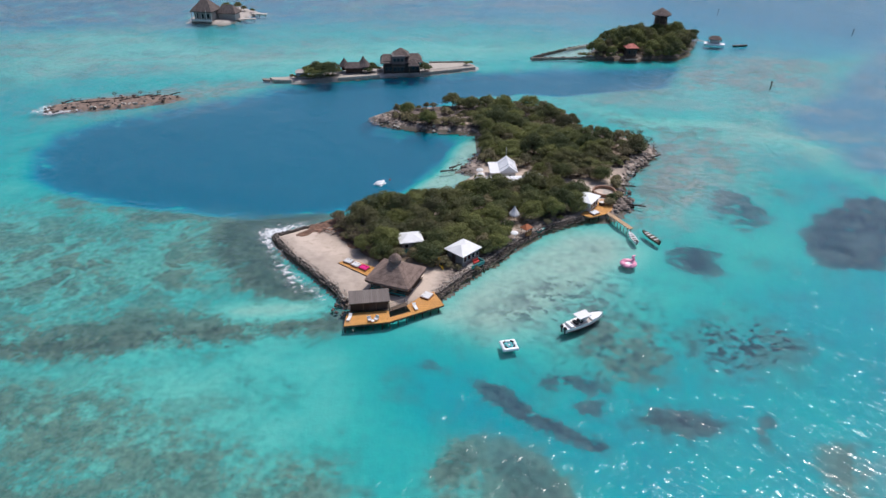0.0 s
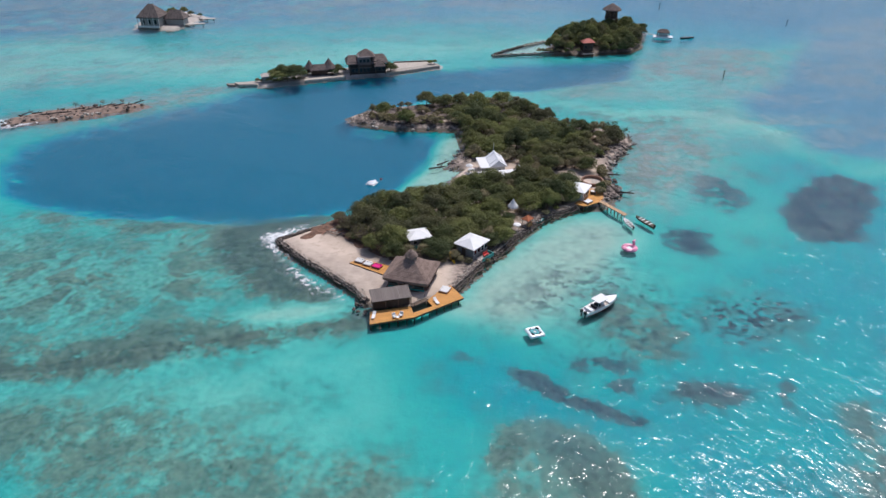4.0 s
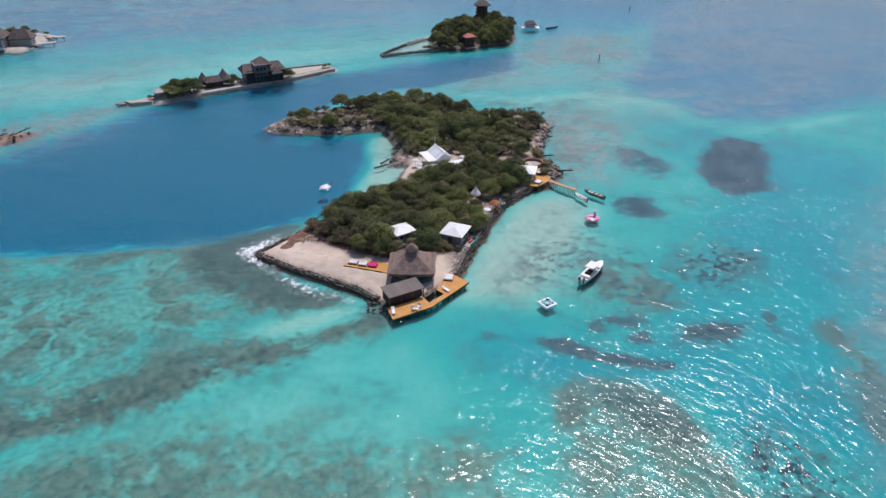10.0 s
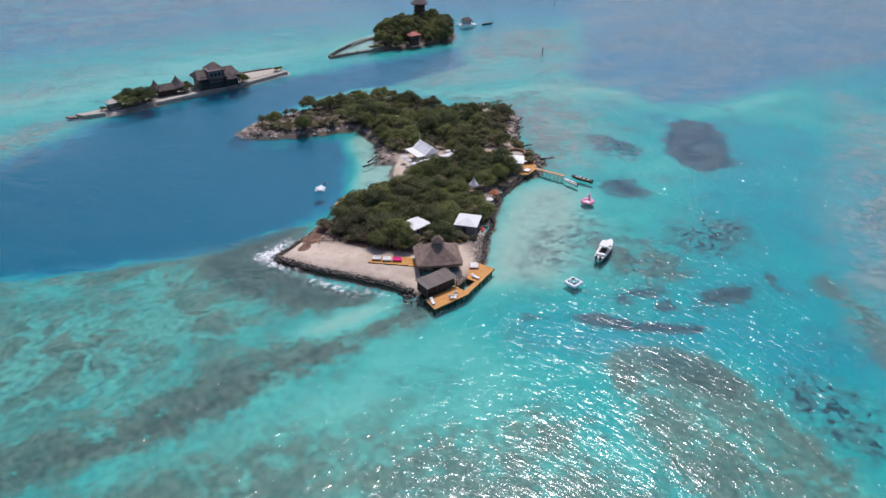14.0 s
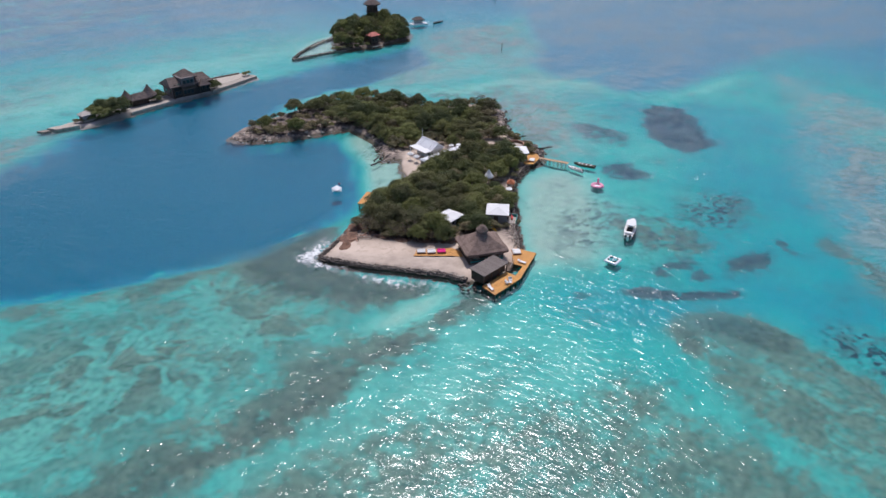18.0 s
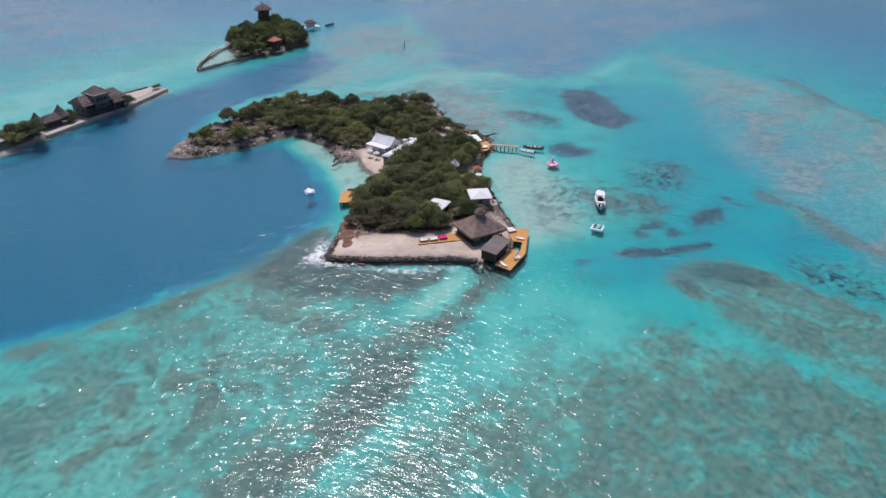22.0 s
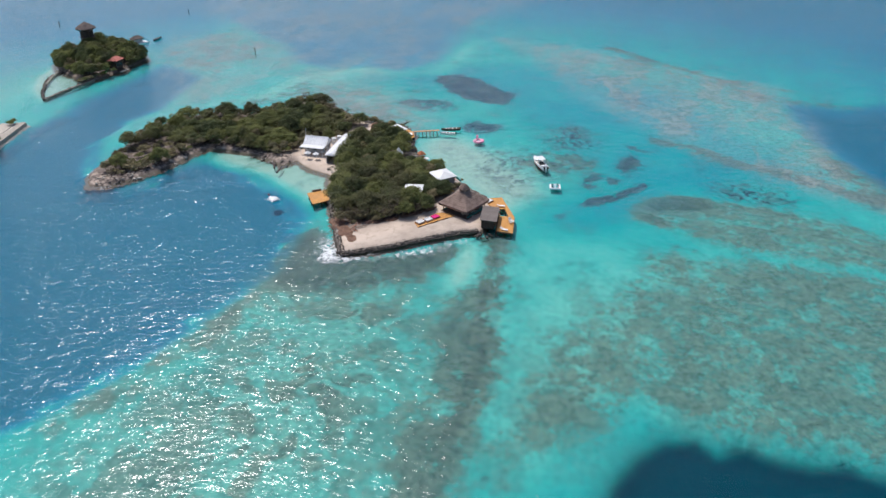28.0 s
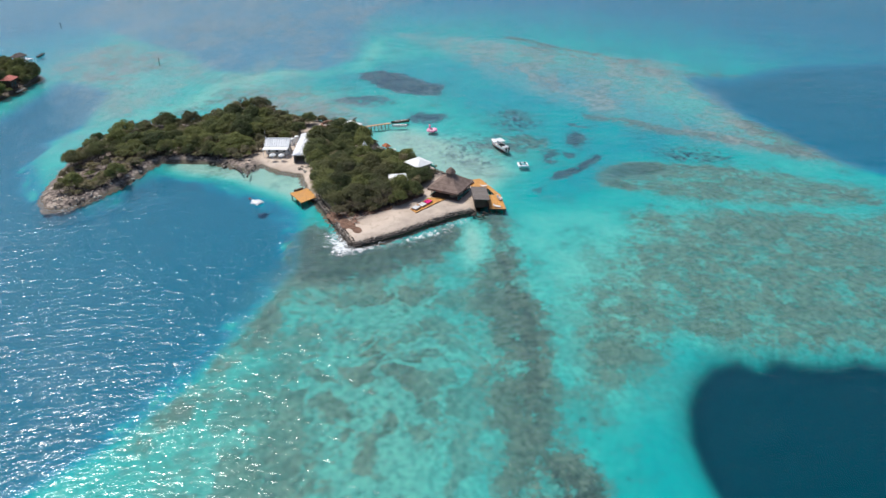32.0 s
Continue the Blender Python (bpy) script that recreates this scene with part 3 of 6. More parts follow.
zone("reef", 12, 0.4, [(-139, 242), (-99, 252), (-64, 263), (-71, 245), (-90, 235), (-130, 216)])  # farband
zone("reef", 10, 0.38, [(82, 256), (112, 242), (140, 256), (164, 286), (149, 295), (107, 295), (93, 278)])  # farband2
zone("reef", 15, 0.4, [(39, 219), (56, 211), (69, 195), (76, 167), (87, 182), (87, 209), (68, 224)])  # farband3
zone("deep", 22, 0.34, [(-14, 104), (8, 100), (20, 96), (45, 110), (80, 135), (90, 190), (120, 190), (150, 120), (110, 60), (60, 40), (30, 20), (10, 60), (-8, 70)])  # clear sand channel
zone("bank", 14, 0.75, [(86, 270), (109, 295), (144, 304), (155, 278), (133, 224), (103, 219), (79, 230), (41, 230), (19, 244), (42, 239)])  # shoal by the tower islet, the pink of haze put into its tint
zone("bank", 16, 0.6, [(-181, 290), (-144, 313), (-91, 319), (-38, 335), (31, 340), (30, 326), (-36, 316), (-70, 286), (-112, 266), (-162, 255)])  # shoal bands beyond the rock reef
zone("bank", 12, 0.7, [(-130, 216), (-130, 239), (-100, 255), (-65, 264), (-68, 243), (-87, 233), (-116, 220)])  # shoal round the rock reef
zone("bank", 12, 0.6, [(69, 185), (99, 185), (148, 196), (137, 217), (108, 230), (80, 211)])  # shoal north of the point
zone("bank", 12, 0.6, [(63, 204), (78, 199), (86, 182), (74, 164), (64, 178)])  # shoal off the eastern point
zone("cells", 14, 0.8, [(-52, 150), (-45, 128), (-48, 112), (-70, 111), (-110, 108), (-122, 120), (-122, 150), (-100, 156), (-75, 148)])  # patch reef towards the lagoon

zone("deep", 60, 0.35, [(210, -300), (205, 60), (260, 180), (340, 260), (700, 300), (900, 0), (600, -400)])  # open sea

zone("cells", 14, 0.55, [(-85, 93), (-55, 94), (-35, 86), (-30, 72), (-60, 74), (-82, 80)])  # flat south of the spit

# blue hole with its bright sand slope
zone("deep", 3.5, 0.18, [(-116, 84), (-104.5, 86), (-98, 86.5), (-90, 86.5), (-85, 85), (-80, 83.5), (-76, 81), (-71, 77), (-68.5, 71.5), (-69, 66), (-70, 60), (-72, 50), (-72, 20), (-118, 18), (-130, 62)])
zone("hole", 3.4, 1.0, [(-114, 73), (-104, 75), (-98.5, 76), (-91.6, 76.6), (-84, 75.2), (-78, 72.6), (-73.2, 68.5), (-71.4, 63), (-73.6, 60.5), (-70.5, 56.3), (-72.3, 51.9), (-72, 47), (-70.2, 42.4), (-71.6, 38.4), (-73, 20), (-112, 25), (-122, 60)])
# sea grass beds off the east shore
zone("grass", 3.6, 1.0, [(80, 138), (84, 146), (91, 153), (100, 161), (109, 164), (116, 156), (110, 146), (103, 138), (92, 127), (81, 129)])
zone("grass", 5, 0.72, [(62.5, 152), (66, 161), (72, 167.5), (79, 164), (80, 156), (77, 147), (70, 143.8), (65, 148)])
zone("grass", 4.5, 0.85, [(47, 131), (51, 138), (56, 138.5), (60, 134.5), (58.5, 126), (53, 122.5), (49, 124.5)])
# dark grass streak and its offshoots
zone("grass", 2.2, 1.0, [(4.5, 92), (7, 91.6), (10.5, 90.9), (13, 86.8), (15.5, 85.5), (19, 82.2), (24, 79), (26, 76), (24.5, 74.5), (21, 76.5), (16, 79.5), (11, 83), (7, 87.4)])
zone("grass", 3, 0.9, [(17, 94), (20, 95), (26, 91.5), (27, 88.4), (22, 89.2), (18.8, 90.2), (17.6, 86), (15, 86.2), (15.5, 90)])
zone("grass", 2.6, 0.9, [(20.5, 86.3), (25.1, 87), (27.2, 85), (25.5, 83.6), (21, 83.2)])
zone("grass", 3, 0.9, [(31.3, 83), (33.5, 84.6), (38, 86), (45, 81), (43, 79), (37, 79.2)])
zone("grass", 2.6, 0.85, [(53.8, 85.5), (51.4, 82), (49, 77.2), (47, 79), (49.6, 83)])
zone("grass", 1.6, 0.5, [(-6, 97), (-2, 98), (1, 94), (1, 92), (-5, 94)])
zone("speck", 4, 1.25, [(45.5, 103), (50, 107.5), (56, 109.5), (62, 109), (65, 102), (58, 95), (52, 95), (47, 99)])
zone("reef", 4, 0.42, [(20, 107.6), (26.8, 113.5), (34, 112), (39.8, 108), (40, 98), (36, 90), (31, 89), (26, 92.5), (22, 99.5)])
zone("speck", 4, 1.3, [(28, 60), (32, 56), (34.5, 47), (31, 42.5), (22, 39.5), (19, 46), (20, 54), (23, 58)])
# southern reef in two lobes with a sand gully between them
for _kind, _soft, _k in (("reef", 6, 0.54), ("cells", 5, 0.5)):
    zone(_kind, _soft, _k, [(-0.8, 74), (0.7, 77.7), (5.6, 78.5), (13.5, 75.2), (17, 71.5), (18.5, 65.7), (17.6, 58), (14.3, 40), (9, 23.6), (1, 5.5), (-10, 20), (-9, 45), (-8, 55), (-5, 63), (-1, 69)])
    zone(_kind, _soft, _k, [(-24, 74), (-17, 73), (-14, 68), (-14.5, 58), (-12.5, 45), (-13, 20), (-8, -10), (-71, 17), (-70, 38), (-70, 66), (-67, 72), (-60, 70.5), (-47, 70.5), (-40, 74), (-33, 75)])
zone("reef", 3.5, 1.0, [(-0.8, 74), (0.7, 77.7), (5.6, 78.3), (6.5, 73.3), (2.2, 69.3), (-2.6, 68.8)])
zone("reef", 3.5, 1.0, [(8, 78), (13.5, 75.4), (17.4, 70.8), (18.9, 65), (18.5, 61), (15.7, 58.2), (11.6, 59), (8.5, 63.4), (8, 69), (5.5, 73.4)])
zone("reef", 3, 0.7, [(17, 58), (18, 55), (14.5, 40), (9.5, 24), (6, 26), (10, 40), (13, 55)])
zone("reef", 4, 0.9, [(-24.3, 68), (-22.5, 72.8), (-17.5, 71.8), (-18.3, 67), (-21.6, 65)])
zone("reef", 4, 0.7, [(0, 26), (3, 19), (-2, 7), (-8, 10), (-5, 23)])
zone("reef", 6, 0.6, [(-66, 72), (-60, 70), (-47, 70), (-44, 62), (-55, 58), (-68, 58)])
for _kind, _k in (("reef", 0.6), ("cells", 0.55)):
    zone(_kind, 7, _k, [(-82, 92), (-66, 90), (-50, 85), (-38, 78.5), (-28, 75.5), (-30, 70), (-45, 68), (-60, 70), (-68, 76), (-80, 86)])
# reef spit: a soft northern flank, a firm southern edge
zone("reef", 5, 0.6, [(-19, 110.5), (-19, 106), (-31, 104), (-44, 101.5), (-55, 98.8), (-64, 96.3), (-76, 96), (-87, 96.5), (-97, 97), (-106, 93), (-118, 92), (-118, 106), (-106, 106.5), (-97, 107), (-84, 109), (-69, 110), (-53, 112.5), (-41, 111.5), (-30, 110.5)])
zone("reef", 4.5, 0.95, [(-19, 109.4), (-19, 106), (-31, 104), (-44, 101.5), (-55, 98.8), (-64, 96.3), (-74, 96), (-84, 97.5), (-84, 103), (-66, 104), (-50, 106.5), (-35, 108.5)])
zone("reef", 3, 0.85, [(-97, 100), (-97, 93), (-104, 91), (-112, 92), (-112, 98), (-104, 100)])
# reef apron round the wall's corner
zone("reef", 5, 0.95, [(-30, 155), (-26, 150), (-36, 142.5), (-38.5, 137.5), (-33, 128), (-27, 118.5), (-25, 115.5), (-29, 114.2), (-35, 116.2), (-42, 119.5), (-47.8, 126), (-51, 134), (-54, 140), (-54.5, 146), (-51, 150.5), (-42, 154)])
zone("reef", 5, 0.5, [(-54, 150), (-50, 128), (-44, 118), (-56, 118), (-62, 130), (-64, 148)])
zone("pale", 3, 0.7, [(-22, 113.6), (-25, 114.4), (-30, 113.2), (-38, 115), (-38, 113), (-30, 111.8), (-22, 112)])
# deeper water north-east, its lavender haze mixed in as colour; a bright sand rim
zone("deep", 9, 0.58, [(112, 228), (105, 208), (114, 196), (112, 182), (122, 172), (137, 168), (161, 172), (193, 175), (228, 172), (320, 150), (420, 260), (300, 360), (216, 345), (165, 290), (140, 250)])
zone("bank", 12, 0.5, [(112, 228), (105, 208), (114, 196), (112, 182), (122, 172), (137, 168), (161, 172), (193, 175), (228, 172), (320, 150), (420, 260), (300, 360), (216, 345), (165, 290), (140, 250)])
zone("pale", 5, 0.6, [(47, 232), (66, 219), (92, 217), (104, 208), (112, 196), (108, 180), (118, 167), (146, 166), (176, 164), (172, 158), (140, 160), (114, 160), (104, 180), (104, 198), (90, 208), (60, 211)])
# shoal bank beyond the channel
zone("bank", 8, 0.8, [(181, 157), (163, 140), (128, 119), (95, 103), (74.5, 83), (51, 60), (36, 42.5), (23.5, 21.6), (20, 7.3), (30.6, 12.6), (37, 20), (53, 22), (70, 26.5), (97, 27.4), (130, 35.6), (139, 55.6), (149, 82), (170, 112.6)])
zone("reef", 5, 0.7, [(177, 101), (158, 80), (139.5, 58), (127.5, 39), (127, 27), (123, 27), (123, 41), (135, 60), (153, 82), (173, 104)])
zone("reef", 5, 0.85, [(61, 77), (58, 63), (47.5, 50.5), (43, 37.5), (37, 29), (24, 8), (20, 9), (32, 30), (38, 41), (43, 53), (53, 66), (57, 76)])
zone("reef", 5, 0.5, [(111, 9), (115, 34), (138, 66), (165, 102), (160, 104), (132, 68), (108, 38)])



def clear(kind, soft, keep, poly):
    """Thin a field out inside an outline."""
    u = np.clip(0.5 + inside_distance(poly, GX, GY) / (2 * soft), 0, 1)
    FIELD[kind] *= 1 - (1 - keep) * u * u * (3 - 2 * u)


WEDGE = [(-22, 114), (-27, 115), (-36, 115.5), (-44, 112.5), (-40, 109.5), (-32, 109.5), (-24, 111)]
clear("reef", 2.2, 0.12, WEDGE)
clear("cells", 3, 0.3, WEDGE)
zone("pale", 3, 0.8, WEDGE)
POND = [(36, 290.5), (41, 299), (50, 309), (62, 318), (74, 322), (74, 308), (62, 294)]
clear("deep", 4, 0.02, POND)
zone("pale", 4, 1.1, POND)
zone("deep", 3.5, 1.0, [(-64, 252), (-53, 255), (-38, 258.5), (-24, 262.5), (-8, 265), (12, 272), (22, 274), (44, 264), (24, 246), (-40, 240)])
zone("bank", 9, 0.9, [(46, 146), (56, 146), (66, 158), (76, 172), (84, 190), (70, 207), (60, 198), (52, 176)])
zone("reef", 9, 0.62, [(46, 148), (54, 150), (62, 164), (70, 180), (68, 200), (60, 196), (52, 176)])
zone("bank", 8, 0.36, [(-2, 112), (14, 130), (30, 145), (42, 141), (38, 120), (24, 106), (8, 104)])
COVE = [(13, 199), (5, 200), (2, 194), (0, 186), (-3, 176), (-7, 168), (-11, 160), (-6, 152), (6, 156), (12, 176)]
clear("deep", 6.5, 0.02, COVE)
zone("pale", 5, 1.0, COVE)

# ---- islands ----
MAIN = [(-38, 138.8), (-32, 130), (-26, 123), (-20.5, 116.3), (-18.5, 112), (-10, 109.5), (-3, 113), (0, 115.5), (5.3, 123), (10.2, 128), (14.9, 134),
        (22.7, 142), (29.7, 146), (34, 148), (38, 147.8), (42, 150), (45.2, 154), (45.5, 163), (49, 173), (57, 183), (61, 189), (60.5, 195), (54, 201),
        (46, 204), (42, 210), (41, 221), (32, 229), (18, 232), (6, 230), (-6, 227.5), (-16, 225), (-23, 219), (-21.5, 214.5), (-15, 211), (-4, 206.5),
        (4, 206), (10, 204), (11, 197), (9.5, 187), (7, 180), (4.5, 176.5), (8.5, 173.5), (4, 167), (2.5, 160.5), (-3, 158.5), (-8.5, 156), (-12.3, 153.7), (-26, 145.7)]
FAR_A = [(-64, 260), (-62.5, 258.5), (-53, 257), (-38.6, 260.5), (-24.6, 264.5), (-8.4, 267), (12.3, 274.5), (13, 278), (10, 282.5), (-5, 282), (-10, 278), (-25, 276), (-40, 270), (-55, 264)]
FAR_B = [(62, 289), (78, 288), (95, 290), (101, 297), (108, 312), (112, 322), (105, 328), (92, 327), (78, 324), (70, 314), (64, 303), (61, 295)]
FAR_C = [(-124, 357), (-106, 353), (-100, 366), (-96, 380), (-108, 392), (-120, 385), (-126, 370)]
ROCK_REEF = [(-130, 224), (-118, 226), (-106, 229), (-93, 235), (-90, 239), (-96, 242), (-110, 240), (-122, 237), (-131, 230)]
WOOD_S = [(-25, 145), (-21.5, 137), (-16.5, 129.5), (-10, 127.5), (-4, 126), (-1, 124.5), (1, 123), (8, 131), (15, 138), (22, 144), (31, 149), (33, 156), (33, 162.5), (26, 162), (16, 159), (6, 156.5), (-3, 156.5), (-8, 153.5), (-17, 148)]
WOOD_N = [(11, 180), (13, 177), (22, 174), (28, 167), (38, 168), (41, 166), (44, 172), (48, 178), (54, 185), (57, 191), (52, 198), (44, 201), (39, 208), (38, 219), (30, 226), (17, 229), (6, 227.5), (-5, 225), (-14, 222), (-17, 217), (-15, 213), (-4, 208), (5, 207.5), (11.5, 205), (12.5, 197), (11, 188)]

# Strip of darker grey sand inside the front wall.
GREY_STRIP = [(-36, 138), (-26, 124), (-19, 115), (-12, 117), (-15, 122), (-20, 125.5), (-24, 129), (-30, 134), (-34, 138.5)]
ROCKY = ([(-30, 230), (-30, 208), (-4, 202), (12, 200), (5, 182), (0, 174), (8, 174), (14, 178), (16, 200), (8, 212), (40, 212), (44, 200), (58, 196), (66, 200), (60, 235), (10, 240)],
         [(38, 148), (48, 150), (52, 170), (66, 186), (66, 200), (56, 196), (50, 182), (45, 168), (42, 158)], [(-31, 147), (-24, 138), (-13, 128), (-10, 132), (-20, 146)], [(-1, 116), (4, 120), (16, 133), (32, 146), (30, 149), (12, 137), (0, 123)])


dz = FIELD["deep"]
bed = -0.95 - 2.4 * np.clip(dz - 0.1 + FIELD["hole"], 0, 1.3) + 0.3 * np.clip(FIELD["reef"], 0, 1) * (1 + soft_noise(GX, GY, 9, 3)) + 0.25 * soft_noise(GX, GY, 25, 5)
for _poly in (MAIN, FAR_A, FAR_B, FAR_C, ROCK_REEF):
    _u = np.clip(inside_distance(_poly, GX, GY) / 4 + 1, 0, 1)
    bed = np.maximum(bed, bed + (-0.55 - bed) * _u)
tagged(sheet("ground", XS, YS, bed, FIELD, M_SEABED), "pale sand and brown reef under clear shallow water", "seabed", kind="structure")

# ---- water ----
WX, WY = spread(-215, 270, 1.6, 4600), spread(-70, 430, 1.6, 4600)
wx, wy = np.meshgrid(WX, WY)
near = np.clip(1.2 - np.hypot(wx - 20, wy - 130) / 420, 0, 1)
swell = near * (0.07 * soft_noise(wx, wy, 11, 8) + 0.05 * soft_noise(wx, wy, 5.5, 9))
foam = np.zeros(wx.shape)


calm = np.clip(0.5 + inside_distance([(-6, 108), (4, 100), (22, 104), (40, 112), (56, 130), (52, 146), (30, 150)], wx, wy) / 22, 0, 1)


calm -= 0.42 * np.clip((-25 - wx) / 40, 0, 1) * np.clip((330 - wy) / 100, 0, 1)


def surf(poly, soft, strength):
    d = inside_distance(poly, wx, wy)
    np.maximum(foam, strength * np.clip(0.5 + d / (2 * soft), 0, 1), out=foam)


surf([(-43, 142), (-40, 135), (-35, 128), (-33, 128), (-37.5, 138.5), (-30, 143.5), (-32, 147), (-38, 145)], 2.8, 0.92)
surf([(-33, 128), (-25, 118.5), (-21, 113), (-23.5, 112), (-31, 118), (-38, 128)], 2.4, 0.72)
surf([(-137, 223), (-128, 219), (-118, 224), (-122, 232), (-134, 231)], 4.0, 0.85)
surf([(-24, 213), (-19, 211), (-16, 213), (-22, 220), (-26, 218)], 1.6, 0.5)
surf([(60, 180), (66, 188), (62, 197), (58, 190)], 2.5, 0.4)
tagged(sheet("water", WX, WY, swell, {"foam": foam, "calm": calm}, M_WATER), "clear turquoise sea rippled by wind and sun glints", "water", kind="structure")


def island(name, poly, top, slope, step, label, material, ruff=0.15, woods=(), rocky=()):
    x0, x1 = min(p[0] for p in poly) - 6, max(p[0] for p in poly) + 6
    y0, y1 = min(p[1] for p in poly) - 6, max(p[1] for p in poly) + 6
    xs, ys = np.arange(x0, x1, step), np.arange(y0, y1, step)
    gx, gy = np.meshgrid(xs, ys)
    d = inside_distance(poly, gx, gy) + 0.5 * soft_noise(gx, gy, 7, 21)
    z = np.clip(np.where(d > 0, d * slope, d * 1.5), -0.6, top) + ruff * soft_noise(gx, gy, 4, 12) * np.clip(d / 3, 0, 1) + 0.35 * ruff * soft_noise(gx, gy, 1.3, 5)
    lit = np.zeros(gx.shape)
    for w in woods:
        lit = np.maximum(lit, np.clip(0.5 + inside_distance(w, gx, gy) / 3, 0, 1))
    damp = np.clip(0.5 + inside_distance(GREY_STRIP, gx, gy) / 3, 0, 1)
    rock = np.zeros(gx.shape)
    for w in rocky:
        rock = np.maximum(rock, np.clip(0.5 + inside_distance(w, gx, gy) / 4, 0, 1))
    return tagged(sheet(name, xs, ys, z, {"litter": lit, "rock": rock, "damp": damp}, material, keep=d > -0.5), label, "island", kind="structure")


island("ground_main_island", MAIN, 0.85, 0.55, 0.8, "low coral island with pale trodden sand and leaf litter", M_SAND, 0.15, (WOOD_S, WOOD_N), ROCKY)
island("ground_house_islet", FAR_A, 0.55, 1.5, 1.0, "narrow built-up islet with bleached concrete terraces", M_CONC, 0.05)
island("ground_tower_islet", FAR_B, 0.9, 0.6, 1.5, "small wooded islet of coral sand", M_SAND, 0.2, (FAR_B,), (FAR_B,))
island("ground_far_islet", FAR_C, 0.5, 0.8, 1.5, "far islet with a stone edge", M_CONC, 0.1)
island("ground_rock_reef", ROCK_REEF, 0.55, 0.22, 0.7, "bare low islet of brown coral rubble", M_RUBBLE, 0.5)


# ---- trees ----
def crown_mesh(name, seed, rad, high, lobes, count, leaf):
    """Rounded clumps of leaf sprays over an uneven dome."""
    r = random.Random(seed)
    cs = [(0, 0, high * 0.62, rad * 0.62)]
    for i in range(lobes):
        a = 6.283 * i / lobes + r.uniform(-0.35, 0.35)
        d = rad * r.uniform(0.42, 0.72)
        cs.append((d * math.cos(a), d * math.sin(a), high * r.uniform(0.40, 0.70), rad * r.uniform(0.28, 0.46)))
    for i in range(lobes // 2):
        a, d = r.uniform(0, 6.283), rad * r.uniform(0.1, 0.4)
        cs.append((d * math.cos(a), d * math.sin(a), high * r.uniform(0.66, 0.86), rad * r.uniform(0.22, 0.36)))
    tot = sum(c[3] ** 2 for c in cs)
    vs, fs = [], []
    for x, y, z, s in cs:
        for _ in range(int(count * s * s / tot)):
            n = Vector((r.gauss(0, 1), r.gauss(0, 1), r.gauss(0.25, 1))).normalized()
            if n.z < -0.35:
                n.z *= -0.6
            k = s * (r.uniform(0.72, 1.08) if r.random() < 0.7 else r.uniform(0.85, 1.3))
            p = Vector((x + n.x * k, y + n.y * k, z + n.z * k * 0.62))
            t = (n + Vector((r.uniform(-0.6, 0.6), r.uniform(-0.6, 0.6), r.uniform(-0.2, 0.7)))).normalized()
            u = t.orthogonal().normalized()
            u.rotate(Matrix.Rotation(r.uniform(0, 6.283), 3, t))
            w = t.cross(u)
            l = leaf * r.uniform(0.6, 1.35)
            b = len(vs)
            vs += [tuple(p - u * l - w * l * 0.3), tuple(p + w * l * -0.55 + t * l * 0.15), tuple(p + u * l), tuple(p + w * l * 0.55 + t * l * 0.15)]
            fs.append((b, b + 1, b + 2, b + 3))
    me = bpy.data.meshes.new(name)
    me.from_pydata(vs, [], fs)
    return me


def trunk_mesh(seed, rad, high, girth=0.14, bare=0):
    r = random.Random(seed)
    bm = bmesh.new()
    lean = Vector((r.uniform(-0.4, 0.4), r.uniform(-0.4, 0.4), 0))
    top = Vector((0, 0, high * 0.45)) + lean
    rod(bm, (0, 0, -0.4), top, girth, girth * 0.7, 7)
    for i in range(5 + bare):
        a = 6.283 * i / (5 + bare) + r.uniform(-0.4, 0.4)
        e = Vector((math.cos(a) * rad * 0.6, math.sin(a) * rad * 0.6, high * r.uniform(0.55, 0.8)))
        m = top.lerp(e, 0.5) + Vector((0, 0, -0.15))
        rod(bm, top, m, girth * 0.6, girth * 0.42, 5)
        rod(bm, m, e, girth * 0.42, girth * 0.15, 5)
        for j in range(bare):
            q = e + Vector((r.uniform(-0.9, 0.9), r.uniform(-0.9, 0.9), r.uniform(0.1, 1.0)))
            rod(bm, m.lerp(e, 0.6), q, girth * 0.2, girth * 0.07, 4)
    return bm


def make_tree(name, seed, rad, high, lobes, count, leaf, mat, label, category="tree", bare=0):
    t = thing(name, label, category, "island woods")
    part("trunk", trunk_mesh(seed, rad, high, 0.14 if category == "tree" else 0.06, bare), M_BARK, t)
    me = crown_mesh("crown", seed, rad, high, lobes, count, leaf)
    me.materials.append(mat)
    c = new("crown", me)
    c.parent = t
    return t


AWAY = (0, -3000, -60)
GREEN = [make_tree("mangrove_tree", 40 + i, 3.2 + 0.25 * (i % 3), 5.0 + 0.35 * (i % 4), 11 + i % 3, 4600, 0.165, M_LEAF, "dense dark green mangrove tree with a rounded crown") for i in range(5)]
DRY = [make_tree("thorn_tree", 70 + i, 2.3, 4.2, 6, 1300, 0.18, M_LEAF2, "sparse grey-green dry thorn tree", bare=2) for i in range(3)]
BUSH = [make_tree("bush", 90 + i, 1.5, 2.4, 5, 600, 0.18, (M_LEAF2, M_LEAF)[i % 2], "low scrubby coastal bush", "bush") for i in range(3)]
BARE = make_tree("bare_tree", 120, 2.6, 5.0, 6, 90, 0.2, M_LEAF2, "nearly leafless grey tree with branching twigs", bare=5)
USED = set()
tree_rng = random.Random(5)


